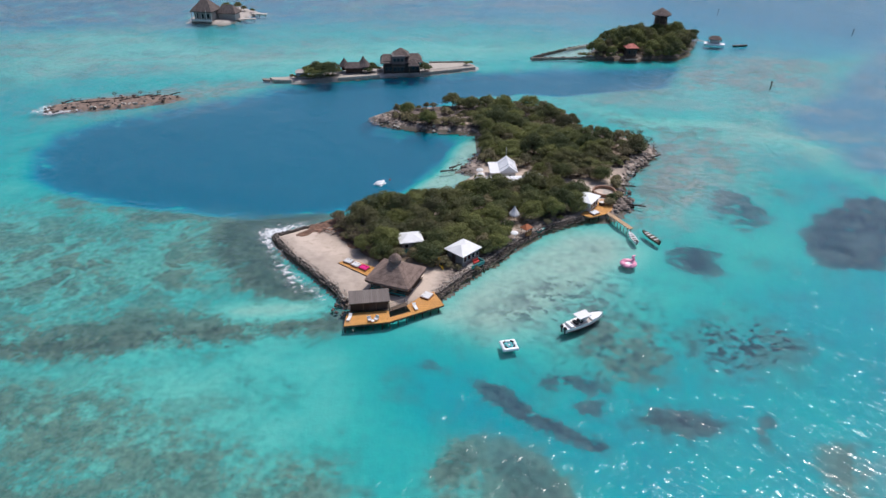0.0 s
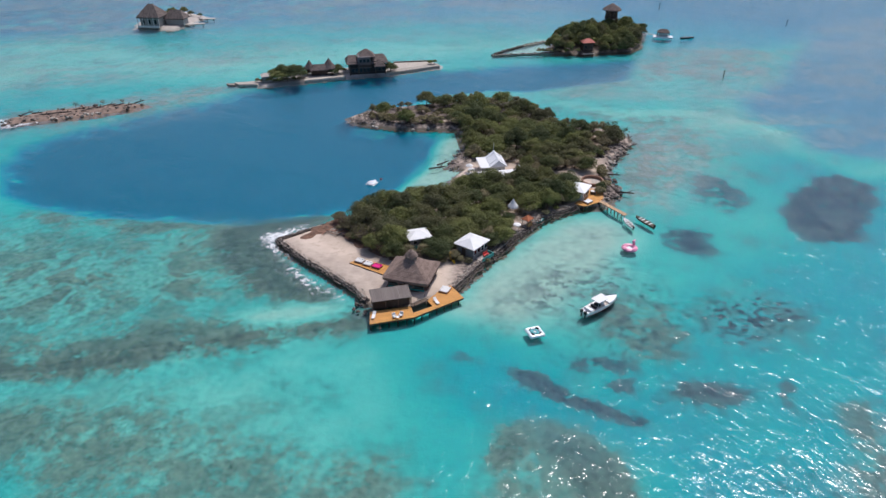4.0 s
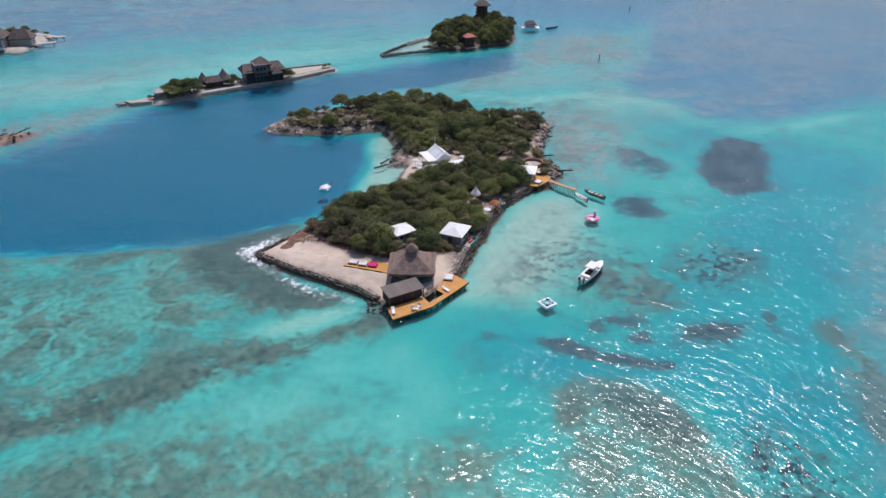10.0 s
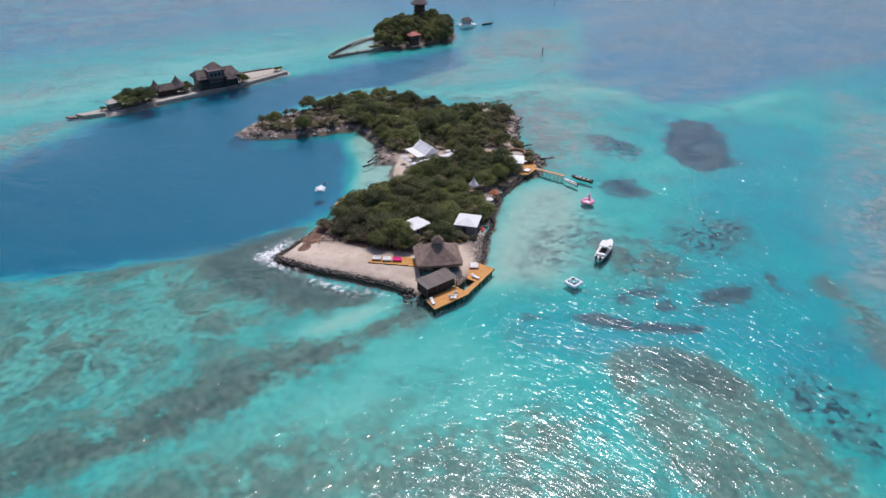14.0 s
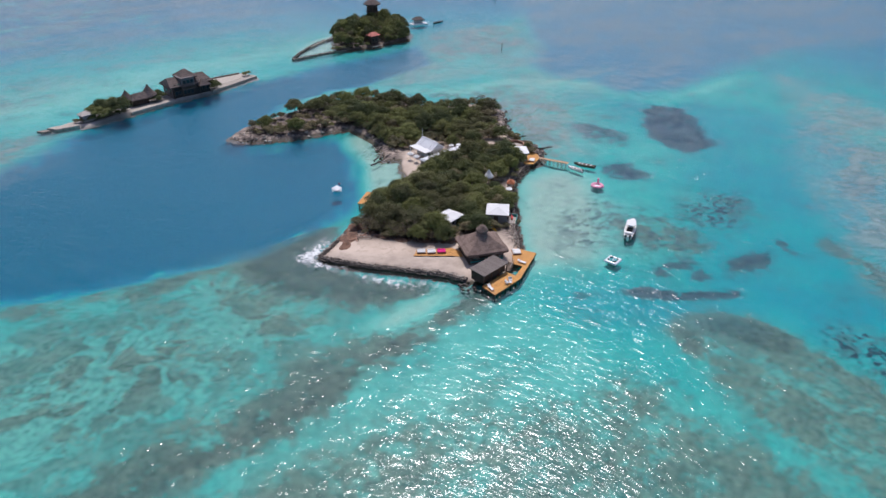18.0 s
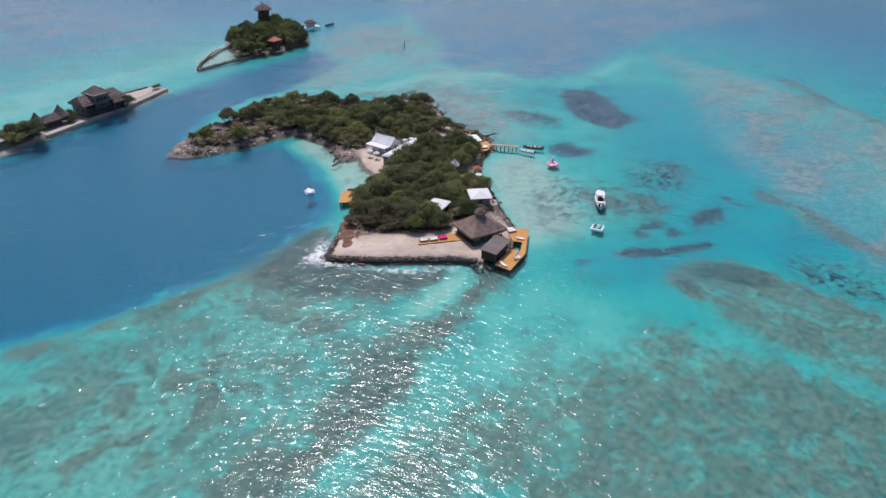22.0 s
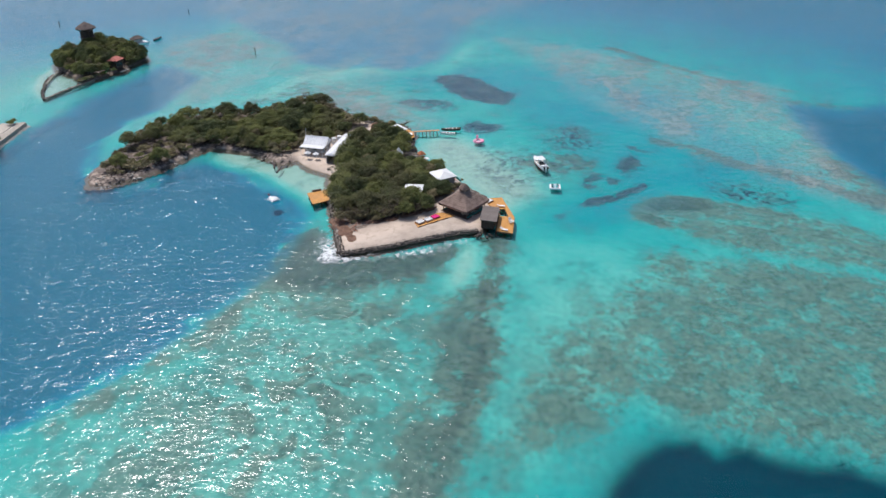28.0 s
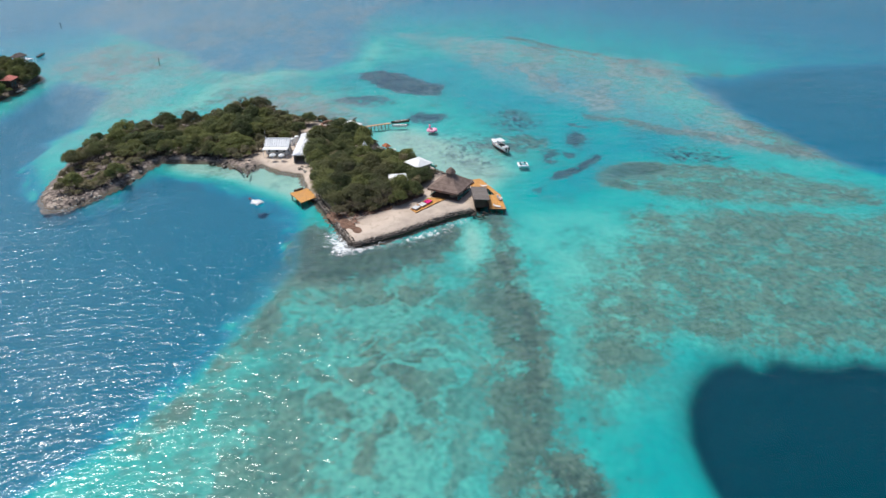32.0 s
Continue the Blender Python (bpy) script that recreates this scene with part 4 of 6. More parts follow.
def plant(proto, x, y, z, s, sz=None):
    m = Matrix.LocRotScale((x, y, z), Euler((0, 0, tree_rng.uniform(0, 6.283))), (s, s, sz or s))
    if proto.name in USED:
        return copy_thing(proto, m)
    USED.add(proto.name)
    proto.matrix_basis = m
    return proto


KEEP_OUT = [(4.2, 127.8, 4.0), (-6.8, 132.0, 4.3), (15.8, 170.8, 5.6), (8.5, 162.5, 3.3), (11.5, 162.7, 3.1), (14.5, 163.0, 3.0), (18, 163.2, 2.9), (21.5, 163.6, 2.8), (25, 164.0, 2.4), (22.4, 168, 1.8), (16.4, 145.1, 3.4), (18.2, 147.4, 2.6), (35.2, 152.6, 2.6), (9, 169, 4),
            (18.7, 139.2, 3.2), (21.2, 142.0, 2.8), (15.7, 136.6, 2.0), (-9.3, 118.5, 6.5), (40.2, 160.4, 3.6), (43, 196, 2.2), (30, 186, 1.8), (49, 192.5, 2.6), (43, 202, 2.4)]


def grow(poly, gap, lo, hi, seed, rim, z=0.75, tall=1.0):
    """Trees at least a gap apart, smaller and drier by the edge."""
    r = random.Random(seed)
    x0, x1 = min(p[0] for p in poly), max(p[0] for p in poly)
    y0, y1 = min(p[1] for p in poly), max(p[1] for p in poly)
    done = []
    for _ in range(9000):
        x, y = r.uniform(x0, x1), r.uniform(y0, y1)
        d = float(inside_distance(poly, np.array([x]), np.array([y]))[0])
        if d < 0.4 or any((x - a) ** 2 + (y - b) ** 2 < c * c for a, b, c in KEEP_OUT):
            continue
        g = gap * (0.72 if d < 3 else 1.0)
        if any((x - a) ** 2 + (y - b) ** 2 < g * g for a, b in done):
            continue
        done.append((x, y))
        s = r.uniform(lo, hi)
        if x < 7 and y > 200:
            plant(r.choice(DRY + BUSH + GREEN[:1]), x, y, z, s * r.uniform(0.75, 1.05), s * 0.8)
        elif x < -9 and y < 148 and d < 4.0 and r.random() < 0.6:
            plant(r.choice(DRY + [BARE]), x, y, z, s * r.uniform(0.8, 1.1), s * 0.95)
        elif d < rim and r.random() < 0.6:
            plant(r.choice(DRY), x, y, z, s * r.uniform(0.75, 1.1), s * 0.85 * tall)
        else:
            w = r.uniform(0.88, 1.12)
            plant(r.choice(GREEN if r.random() < 0.88 else DRY), x, y, z, s * w * (0.8 if d < 2.5 else 1.0), s * tall * (0.88 if d < 2.5 else r.uniform(0.74, 1.14)))
    return done


grow(WOOD_S, 3.0, 0.8, 1.15, 1, 1.5, tall=0.98)
grow(WOOD_N, 3.25, 0.8, 1.15, 2, 3.0)


# ---- main island buildings ----
def at(x, y, z=0.0, rz=0.0):
    return pose(x, y, z, 0, 0, rz)


def thatch_cap(bm, sx, sy, z0, z1, skirt=0.5, steps=9, n=40, power=4.0, sag=0.35):
    """A thick rounded-square thatch roof with a shaggy skirt."""
    r = random.Random(int(sx * 100))
    loops = []
    for i in range(steps + 2):
        u = max(0, i - 1) / steps
        s = (1 - u) + 0.02
        z = z0 + (z1 - z0) * (u + sag * u * (u - 1) * 0.6)
        lp = []
        for j in range(n):
            a = 6.2832 * j / n
            c, q = math.cos(a), math.sin(a)
            k = (abs(c) ** power + abs(q) ** power) ** (-1 / power)
            p = k * (1 - 0.35 * u * (k - 1))
            w = 1 + r.uniform(-0.012, 0.012)
            zz = z - (skirt + r.uniform(-0.1, 0.1) if i == 0 else r.uniform(-0.05, 0.05))
            lp.append((c * p * sx / 2 * s * w * (0.985 if i == 0 else 1), q * p * sy / 2 * s * w * (0.985 if i == 0 else 1), zz))
        loops.append(lp)
    return rings(bm, loops)


REST = thing("thatched_restaurant", "open restaurant hut with a broad grey-brown palm thatch roof", "hut", at=at(-9.3, 118.5, 0.75, -22))
part("roof", thatch_cap(bmesh.new(), 9.4, 8.8, 2.5, 5.9, 0.55, power=26.0), M_THATCH, REST)
part("cap", thatch_cap(bmesh.new(), 2.5, 2.5, 5.9, 7.1, 0.35, 5, 20, 2.2, -0.9), M_THATCH, REST, "small domed thatch cap")
part("floor", a_box(0, 0, 0.0, 8.2, 8.2, 0.3), M_TIMBER, REST)
for a in (-3.6, 0, 3.6):
    for b in (-3.6, 3.6):
        part("post", a_rod((a, b, 0), (a, b, 2.55), 0.11), M_TIMBER, REST)
for sy in (-3.7, 3.7):
    part("railing", box(box(a_box(0, sy, 0.95, 7.4, 0.08, 0.08), 0, sy, 0.55, 7.4, 0.06, 0.06), 0, sy, 0.35, 7.4, 0.04, 0.35), M_TEAL, REST, "teal painted railing")
part("bar_counter", a_box(0.5, 1.5, 0.65, 4.5, 0.8, 1.1, bevel=0.04), M_DARKWALL, REST)

SHED = thing("boat_shed", "dark timber shed with a grey shingle lean-to roof", "shed", at=at(-13.9, 110.9, 0.7, 8))
part("roof", box(bmesh.new(), 0, 0, 2.2, 7.6, 4.0, 0.14, 0, 4), M_SHINGLE, SHED)
part("front_wall", a_box(0, -1.35, 1.0, 7.0, 0.12, 2.0), M_DARKWALL, SHED)
part("back_wall", a_box(0, 1.6, 1.05, 7.0, 0.12, 2.1), M_DARKWALL, SHED)
for s in (-1, 1):
    part("side_wall", a_box(s * 3.45, 0.1, 1.0, 0.12, 2.8, 2.0), M_DARKWALL, SHED)
part("beam", a_box(1.6, -1.75, 1.95, 4.2, 0.12, 0.16), M_ORANGEWOOD, SHED, "orange varnished beam")
for s in (-3.6, -1.2, 1.2, 3.6):
    part("post", a_box(s, -1.8, 0.95, 0.14, 0.14, 2.3), M_TIMBER, SHED)

# front deck over the water
DECK_Z = 0.75
DECK = [(-18.0, 104.4), (-9.9, 105.7), (0.2, 111.2), (-2.0, 116.2), (-5.7, 115.8), (-4.8, 113.4), (-6.9, 111.0), (-6.0, 109.0), (-9.8, 107.2), (-10.2, 109.4), (-17.9, 108.3)]
deck = thing("sea_deck", "orange-brown plank deck on piles over the shallows", "deck")
part("deck_surface", slab(bmesh.new(), DECK, DECK_Z - 0.12, DECK_Z), M_DECK, deck)
for (ax, ay), (bx, by) in zip(DECK, DECK[1:] + DECK[:1]):
    ln = math.hypot(bx - ax, by - ay)
    part("fascia", a_box((ax + bx) / 2, (ay + by) / 2, DECK_Z - 0.26, ln, 0.08, 0.24, math.degrees(math.atan2(by - ay, bx - ax))), M_TIMBER, deck)
    if ay < 112 and by < 112:
        for i in range(int(ln / 1.7) + 1):
            u = min(0.97, (i * 1.7 + 0.15) / ln)
            x, y = ax + (bx - ax) * u, ay + (by - ay) * u
            part("pile", a_rod((x, y + 0.15, -0.9), (x, y + 0.15, DECK_Z - 0.13), 0.12, 0.11, 7), M_PILE, deck)
walkway = thing("boardwalk", "orange plank boardwalk laid across the sand", "boardwalk")
part("deck_surface", slab(bmesh.new(), [(-21.8, 126.2), (-19.8, 127.8), (-13.2, 124.0), (-12.6, 121.5), (-13.6, 119.5), (-15.0, 120.8)], 0.9, 1.04), M_DECK, walkway)
part("edge_beam", a_box(-18.4, 123.5, 0.97, 8.6, 0.1, 0.2, -38.5), M_TIMBER, walkway)
rail = thing("deck_footbridge", "dark timber footbridge with handrails beside the pool opening", "footbridge")
part("walk_surface", a_box(-8.4, 110.6, DECK_Z - 0.02, 3.6, 1.1, 0.1, 32), M_TIMBER, rail)
for s in (-0.55, 0.55):
    ox, oy = -8.4 - math.sin(radians(32)) * s, 110.6 + math.cos(radians(32)) * s
    part("handrail", a_box(ox, oy, DECK_Z + 0.9, 3.6, 0.07, 0.07, 32), M_PALESTONE, rail)
    for u in (-1.6, 0, 1.6):
        part("baluster", a_rod((ox + u * 0.85, oy + u * 0.53, DECK_Z - 0.1), (ox + u * 0.85, oy + u * 0.53, DECK_Z + 0.9), 0.04, n=6), M_TIMBER, rail)


def daybed(x, y, z, rz, cloth, label, sx=1.9, sy=1.5):
    b = thing("daybed", label, "daybed", "daybeds", at=at(x, y, z, rz))
    part("base", a_box(0, 0, 0.14, sx, sy, 0.26), M_ORANGEWOOD, b)
    part("mattress", a_box(0, 0, 0.37, sx * 0.95, sy * 0.93, 0.2, bevel=0.05), cloth, b)
    for s in (-1, 1):
        part("pillow", a_box(s * sx * 0.22, sy * 0.33, 0.52, 0.5, 0.3, 0.12, bevel=0.04), cloth, b)
    return b


daybed(-19.6, 126.4, 1.04, -33, M_CUSHION, "square white daybed on the boardwalk")
daybed(-17.9, 125.0, 1.04, -33, M_CUSHION, "square white daybed beside the pink one")
daybed(-16.1, 123.8, 1.04, -33, M_PINKCLOTH, "bright pink daybed on the boardwalk")
daybed(-3.1, 114.0, DECK_Z, 60, M_CUSHION, "white daybed at the corner of the sea deck", 2.1, 1.9)


def lounger(x, y, z, rz):
    b = thing("sun_lounger", "slim white sun lounger on the plank deck", "sun lounger", "deck loungers", at=at(x, y, z, rz))
    part("bed", a_box(0, -0.25, 0.32, 0.62, 1.35, 0.08, bevel=0.03), M_CUSHION, b)
    part("backrest", a_box(0, 0.65, 0.47, 0.62, 0.75, 0.07, 0, 28), M_CUSHION, b)
    for a in (-0.25, 0.25):
        for c in (-0.8, 0.5):
            part("leg", a_box(a, c, 0.14, 0.05, 0.05, 0.28), M_WHITE, b)


lounger(-5.2, 110.1, DECK_Z, 20)
lounger(-17.2, 106.6, DECK_Z, -12)


def deck_chair(x, y, z, rz):
    b = thing("deck_chair", "white low armchair on the plank deck", "chair", "deck chairs", at=at(x, y, z, rz))
    part("seat", a_box(0, 0, 0.38, 0.7, 0.65, 0.14, bevel=0.04), M_CUSHION, b)
    part("backrest", a_box(0, 0.33, 0.66, 0.7, 0.12, 0.55, 0, -10, bevel=0.03), M_CUSHION, b)
    for a in (-0.3, 0.3):
        part("armrest", a_box(a, 0, 0.55, 0.08, 0.6, 0.06), M_CUSHION, b)
        for c in (-0.25, 0.25):
            part("leg", a_box(a, c, 0.16, 0.06, 0.06, 0.32), M_TIMBER, b)


deck_chair(-13.4, 105.9, DECK_Z, 25)
deck_chair(-12.2, 106.2, DECK_Z, -30)
side_table = thing("side_table", "small white round table between the chairs", "table", at=at(-12.8, 105.5, DECK_Z))
part("tabletop", a_rod((0, 0, 0.42), (0, 0, 0.47), 0.32, n=16), M_WHITE, side_table)
part("leg", a_rod((0, 0, 0), (0, 0, 0.42), 0.05), M_TIMBER, side_table)


def window_in(parent, x, y, z, w, h, rz, frame_mat=None):
    f = part("window", a_box(x, y, z, w, 0.1, h, rz), frame_mat or M_WHITE, parent)
    c, s = math.cos(radians(rz)), math.sin(radians(rz))
    part("pane", a_box(x + s * 0.03, y - c * 0.03, z, w * 0.86, 0.1, h * 0.84, rz), M_GLASSDARK, f)


CAB_A = thing("guest_cabin", "grey-walled cabin under a white hipped roof at the shore", "cabin", at=at(4.2, 128.2, 0.8, 46))
part("roof", hip(bmesh.new(), 6.0, 5.4, 2.7, 3.7, 1.4), M_WHITE, CAB_A)
part("wall_shell", a_box(0, 0, 1.3, 5.0, 4.4, 2.9), M_GREYWALL, CAB_A)
for x in (-1.9, -0.65, 0.65, 1.9):
    window_in(CAB_A, x, -2.22, 1.6, 0.85, 1.3, 0)
for y in (-1.3, 1.3):
    window_in(CAB_A, 2.52, y, 1.6, 1.0, 1.2, 90)
part("door", a_box(-2.52, 0.3, 1.05, 0.1, 1.0, 2.05), M_TIMBER, CAB_A)
terrace = thing("cabin_terrace", "small terrace with a teal parapet beside the cabin", "terrace", at=at(6.6, 125.6, 0.8, 41))
part("floor", a_box(0, 0, 0.1, 3.6, 1.8, 0.25), M_CONC, terrace)
part("parapet", a_box(0, -0.95, 0.55, 3.6, 0.14, 0.75), M_TEAL, terrace)
part("side_parapet", a_box(1.75, 0, 0.55, 0.14, 1.8, 0.75), M_TEAL, terrace)
chair_r = thing("terrace_bench", "red bench on the cabin terrace", "bench", at=at(6.9, 126.0, 1.03, 41))
part("seat", a_box(0, 0, 0.4, 1.5, 0.5, 0.1, bevel=0.02), M_RED, chair_r)
part("backrest", a_box(0, 0.25, 0.7, 1.5, 0.08, 0.5), M_RED, chair_r)
for s in (-0.65, 0.65):
    part("leg", a_box(s, 0, 0.18, 0.08, 0.4, 0.36), M_RED, chair_r)

CAB_B = thing("shaded_cabin", "white-roofed cabin half hidden under the trees", "cabin", at=at(-7.0, 132.4, 0.8, 12))
part("roof", hip(bmesh.new(), 5.2, 4.8, 2.9, 3.7, 1.2), M_WHITE, CAB_B)
part("wall_shell", a_box(0, 0, 1.4, 4.2, 3.8, 3.0), M_GREYWALL, CAB_B)
part("skirting", a_box(0, -1.95, 0.7, 4.2, 0.1, 1.0), M_TEAL, CAB_B)
for x in (-1.1, 1.1):
    window_in(CAB_B, x, -1.92, 1.95, 0.9, 0.9, 0)

for i, (x, y, rz) in enumerate(((-0.4, 124.8, 25), (0.4, 125.4, 60))):
    ky = thing("kayak", "yellow kayak leaning at the edge of the trees", "kayak", "kayaks", at=pose(x, y, 1.55, 38, 0, rz))
    loops = []
    for u in (-1, -0.8, -0.4, 0, 0.4, 0.8, 1):
        w = 0.36 * (1 - u * u) + 0.02
        loops.append([(w * math.cos(a), u * 1.6, 0.16 * (1 - 0.6 * u * u) * math.sin(a) + 0.12 * u * u) for a in [k * 0.785 for k in range(8)]])
    hull = part("hull", rings(bmesh.new(), loops), M_YELLOW, ky)
    part("cockpit", a_box(0, 0, 0.15, 0.4, 0.8, 0.06), M_BLACK, hull)

CAB_C = thing("beach_house", "white house with a gabled sheet roof above the small beach", "house", at=pose(15.9, 170.6, 0.8, 0, 0, 92) @ Matrix.Diagonal((0.84, 0.80, 0.95, 1)))
part("roof", hip(bmesh.new(), 8.6, 5.8, 2.75, 4.5, 8.6), M_SHEET, CAB_C).location.y = -1.1
part("verandah_roof", slab(bmesh.new(), [(-4.3, 1.7), (4.3, 1.7), (4.3, 4.9), (-4.3, 4.9)], 2.55, 2.68), M_WHITE, CAB_C, "flat white verandah roof")
for x in (-4.0, -1.4, 1.4, 4.0):
    part("verandah_post", a_box(x, 4.7, 1.2, 0.14, 0.14, 2.7), M_WHITE, CAB_C)
part("flagpole", a_rod((4.2, -1.1, 2.6), (4.2, -1.1, 7.0), 0.07, 0.05), M_WHITE, CAB_C)
part("wall_shell", a_box(0, -0.8, 1.25, 7.9, 5.0, 2.8), M_WALLW, CAB_C)
part("ridge_cap", a_box(0, -1.1, 4.55, 8.7, 0.35, 0.12), M_WHITE, CAB_C)
for s in (-1, 1):
    for u in (-2.4, 2.4):
        part("batten", a_box(u, -1.1 + s * 1.45, 3.7, 0.12, 3.2, 0.1, 0, -s * 31), M_WHITE, CAB_C)
for x in (-2.6, 0, 2.6):
    window_in(CAB_C, x, 1.72, 1.5, 1.1, 1.2, 180)
for y in (-1.6, 1.6):
    window_in(CAB_C, -3.97, y, 1.5, 1.0, 1.2, -90)

LONG = thing("long_pavilion", "long narrow pavilion with a white sheet roof", "pavilion", at=at(16.9, 163.2, 0.8, 5))
part("roof", hip(bmesh.new(), 17.6, 3.9, 2.5, 3.1, 16.6), M_SHEET, LONG)
part("back_wall", a_box(0, 1.5, 1.2, 16.8, 0.2, 2.5), M_WALLW, LONG)
for i in range(7):
    part("post", a_box(-8.1 + 2.7 * i, -1.65, 1.2, 0.16, 0.16, 2.6), M_WHITE, LONG)
for x, y in ((22.4, 168.0), (24.4, 167.2)):
    tk = thing("water_tank", "white cylindrical water tank beside the beach house", "water tank", "water tanks", at=at(x, y, 0.8))
    part("body", a_rod((0, 0, 0), (0, 0, 2.1), 0.72, 0.7, 18), M_WHITE, tk)
    part("lid", a_rod((0, 0, 2.1), (0, 0, 2.3), 0.73, 0.25, 18), M_WHITE, tk)


def parasol(x, y, r, h, mat, label, flat=0.5):
    p = thing("parasol", label, "parasol", "parasols", at=at(x, y, 0.8))
    part("pole", a_rod((0, 0, 0), (0, 0, h), 0.04), M_WHITE, p)
    part("canopy", rings(bmesh.new(), [[(math.cos(a) * r * s, math.sin(a) * r * s, h - flat * s ** 1.6 + d) for a in [k * 0.7854 for k in range(8)]] for s, d in ((1.0, -0.1), (1.0, 0), (0.6, 0), (0.05, 0.03))]), mat, p)
    part("base", a_rod((0, 0, 0), (0, 0, 0.12), 0.3, n=12), M_CONC, p)


parasol(9.6, 170.4, 1.0, 2.4, M_CUSHION, "white beach parasol in front of the beach house")
parasol(9.8, 167.9, 0.95, 2.3, M_CUSHION, "white beach parasol in front of the beach house")
rust = thing("beach_kiosk", "small open kiosk with a rust-orange roof at the rubble shore", "kiosk", at=pose(18.6, 139.0, 0.8, 0, 0, 40) @ Matrix.Diagonal((0.8, 0.8, 0.9, 1)))
part("roof", hip(bmesh.new(), 2.7, 2.5, 2.0, 2.9, 0.5), M_ORANGE, rust)
for a in (-1.05, 1.05):
    for b in (-0.95, 0.95):
        part("post", a_box(a, b, 1.0, 0.1, 0.1, 2.1), M_TIMBER, rust)
part("counter", a_box(0, -0.8, 0.5, 2.0, 0.5, 1.0), M_ORANGEWOOD, rust)
parasol(15.7, 136.6, 0.9, 2.0, M_CUSHION, "small white parasol at the rubble shore", 0.3)
tent = thing("bell_tent", "white pointed canvas tent among the trees", "tent", at=pose(16.4, 145.1, 0.8) @ Matrix.Diagonal((0.72, 0.72, 0.82, 1)))
part("canvas", rings(bmesh.new(), [[(math.cos(a) * r, math.sin(a) * r, z) for a in [k * 0.5236 for k in range(12)]] for r, z in ((1.75, 2.2), (1.7, 2.6), (0.9, 3.5), (0.35, 4.3), (0.05, 4.9))]), M_WHITE, tent)
part("pole", a_rod((0, 0, 0), (0, 0, 5.0), 0.06), M_TIMBER, tent)
for k in range(4):
    part("leg", a_rod((math.cos(k * 1.571) * 1.6, math.sin(k * 1.571) * 1.6, 0), (math.cos(k * 1.571) * 1.6, math.sin(k * 1.571) * 1.6, 2.4), 0.05), M_TIMBER, tent)

# west bathing platform
wd = thing("bathing_platform", "orange plank bathing platform on piles", "platform")
part("deck_surface", slab(bmesh.new(), [(-11.8, 160.0), (-17.4, 155.6), (-13.6, 152.4), (-8.4, 156.2)], 0.75, 0.9), M_DECK, wd)
for x, y in ((-11.8, 159.5), (-16.9, 155.6), (-13.7, 152.9), (-14.4, 157.5), (-15.3, 154.2)):
    part("pile", a_rod((x, y, -1.8), (x, y, 0.76), 0.14, n=7), M_PILE, wd)
part("bench", a_box(-9.9, 158.2, 1.1, 2.4, 0.45, 0.4, -48), M_TIMBER, wd)

# east deck, jetty and cabin
ed = thing("east_deck", "orange plank deck on the rocky shore", "deck")
part("deck_surface", slab(bmesh.new(), [(32.2, 148.2), (34.3, 146.6), (38.0, 148.2), (40.0, 150.2), (41.2, 154.2), (38.7, 156.4), (36.4, 153.0)], 0.95, 1.1), M_DECK, ed)
for x, y in ((33.0, 147.9), (34.5, 147.0), (36.5, 147.7), (38.3, 148.8)):
    part("pile", a_rod((x, y, -1.0), (x, y, 0.96), 0.12, n=7), M_PILE, ed)
jt = thing("jetty", "narrow orange plank jetty on many thin piles", "jetty")
jx, jy, ex, ey = 38.6, 149.6, 42.6, 141.2
jl, ja = math.hypot(ex - jx, ey - jy), math.degrees(math.atan2(ey - jy, ex - jx))
part("deck_surface", a_box((jx + ex) / 2, (jy + ey) / 2, 1.0, jl, 1.15, 0.14, ja), M_JETTY, jt)
for i in range(8):
    u = (i + 0.4) / 8
    for s in (-0.5, 0.5):
        x, y = jx + (ex - jx) * u - math.sin(radians(ja)) * s, jy + (ey - jy) * u + math.cos(radians(ja)) * s
        part("pile", a_rod((x, y, -1.8), (x, y, 0.95), 0.08, n=6), M_PALESTONE, jt)
daybed(35.6, 148.5, 1.1, 35, M_CUSHION, "white daybed on the east deck", 2.0, 1.6)
CAB_E = thing("east_cabin", "pale cabin with a white hipped roof by the east deck", "cabin", at=at(34.4, 152.4, 0.85, 55))
part("roof", hip(bmesh.new(), 5.6, 4.6, 2.6, 3.5, 1.2), M_WHITE, CAB_E)
part("wall_shell", a_box(0, 0, 1.3, 4.6, 3.6, 2.7), M_WALLW, CAB_E)
for x in (-1.4, 0, 1.4):
    window_in(CAB_E, x, -1.82, 1.4, 0.9, 1.6, 0)
window_in(CAB_E, -2.32, 0, 1.5, 1.2, 1.2, -90)
tub = thing("hot_tub", "dark wooden round tub with a white cover", "hot tub", at=at(38.2, 153.2, 1.1))
part("barrel", a_rod((0, 0, 0), (0, 0, 0.7), 0.7, n=16), M_TIMBER, tub)
part("cover", a_rod((0, 0, 0.7), (0, 0, 0.8), 0.66, n=16), M_CUSHION, tub)
ringw = thing("round_patio", "round sunken patio with a low brick wall", "patio", at=at(40.2, 160.4, 0.75))
part("floor", a_rod((0, 0, 0), (0, 0, 0.12), 2.5, n=28), M_PALESTONE, ringw)
part("brick_wall", rings(bmesh.new(), [[(math.cos(a) * r, math.sin(a) * r, z) for a in [k * 0.2244 for k in range(28)]] for r, z in ((2.9, -0.3), (2.9, 0.9), (2.5, 0.9), (2.5, -0.3))], False), M_BRICK, ringw)


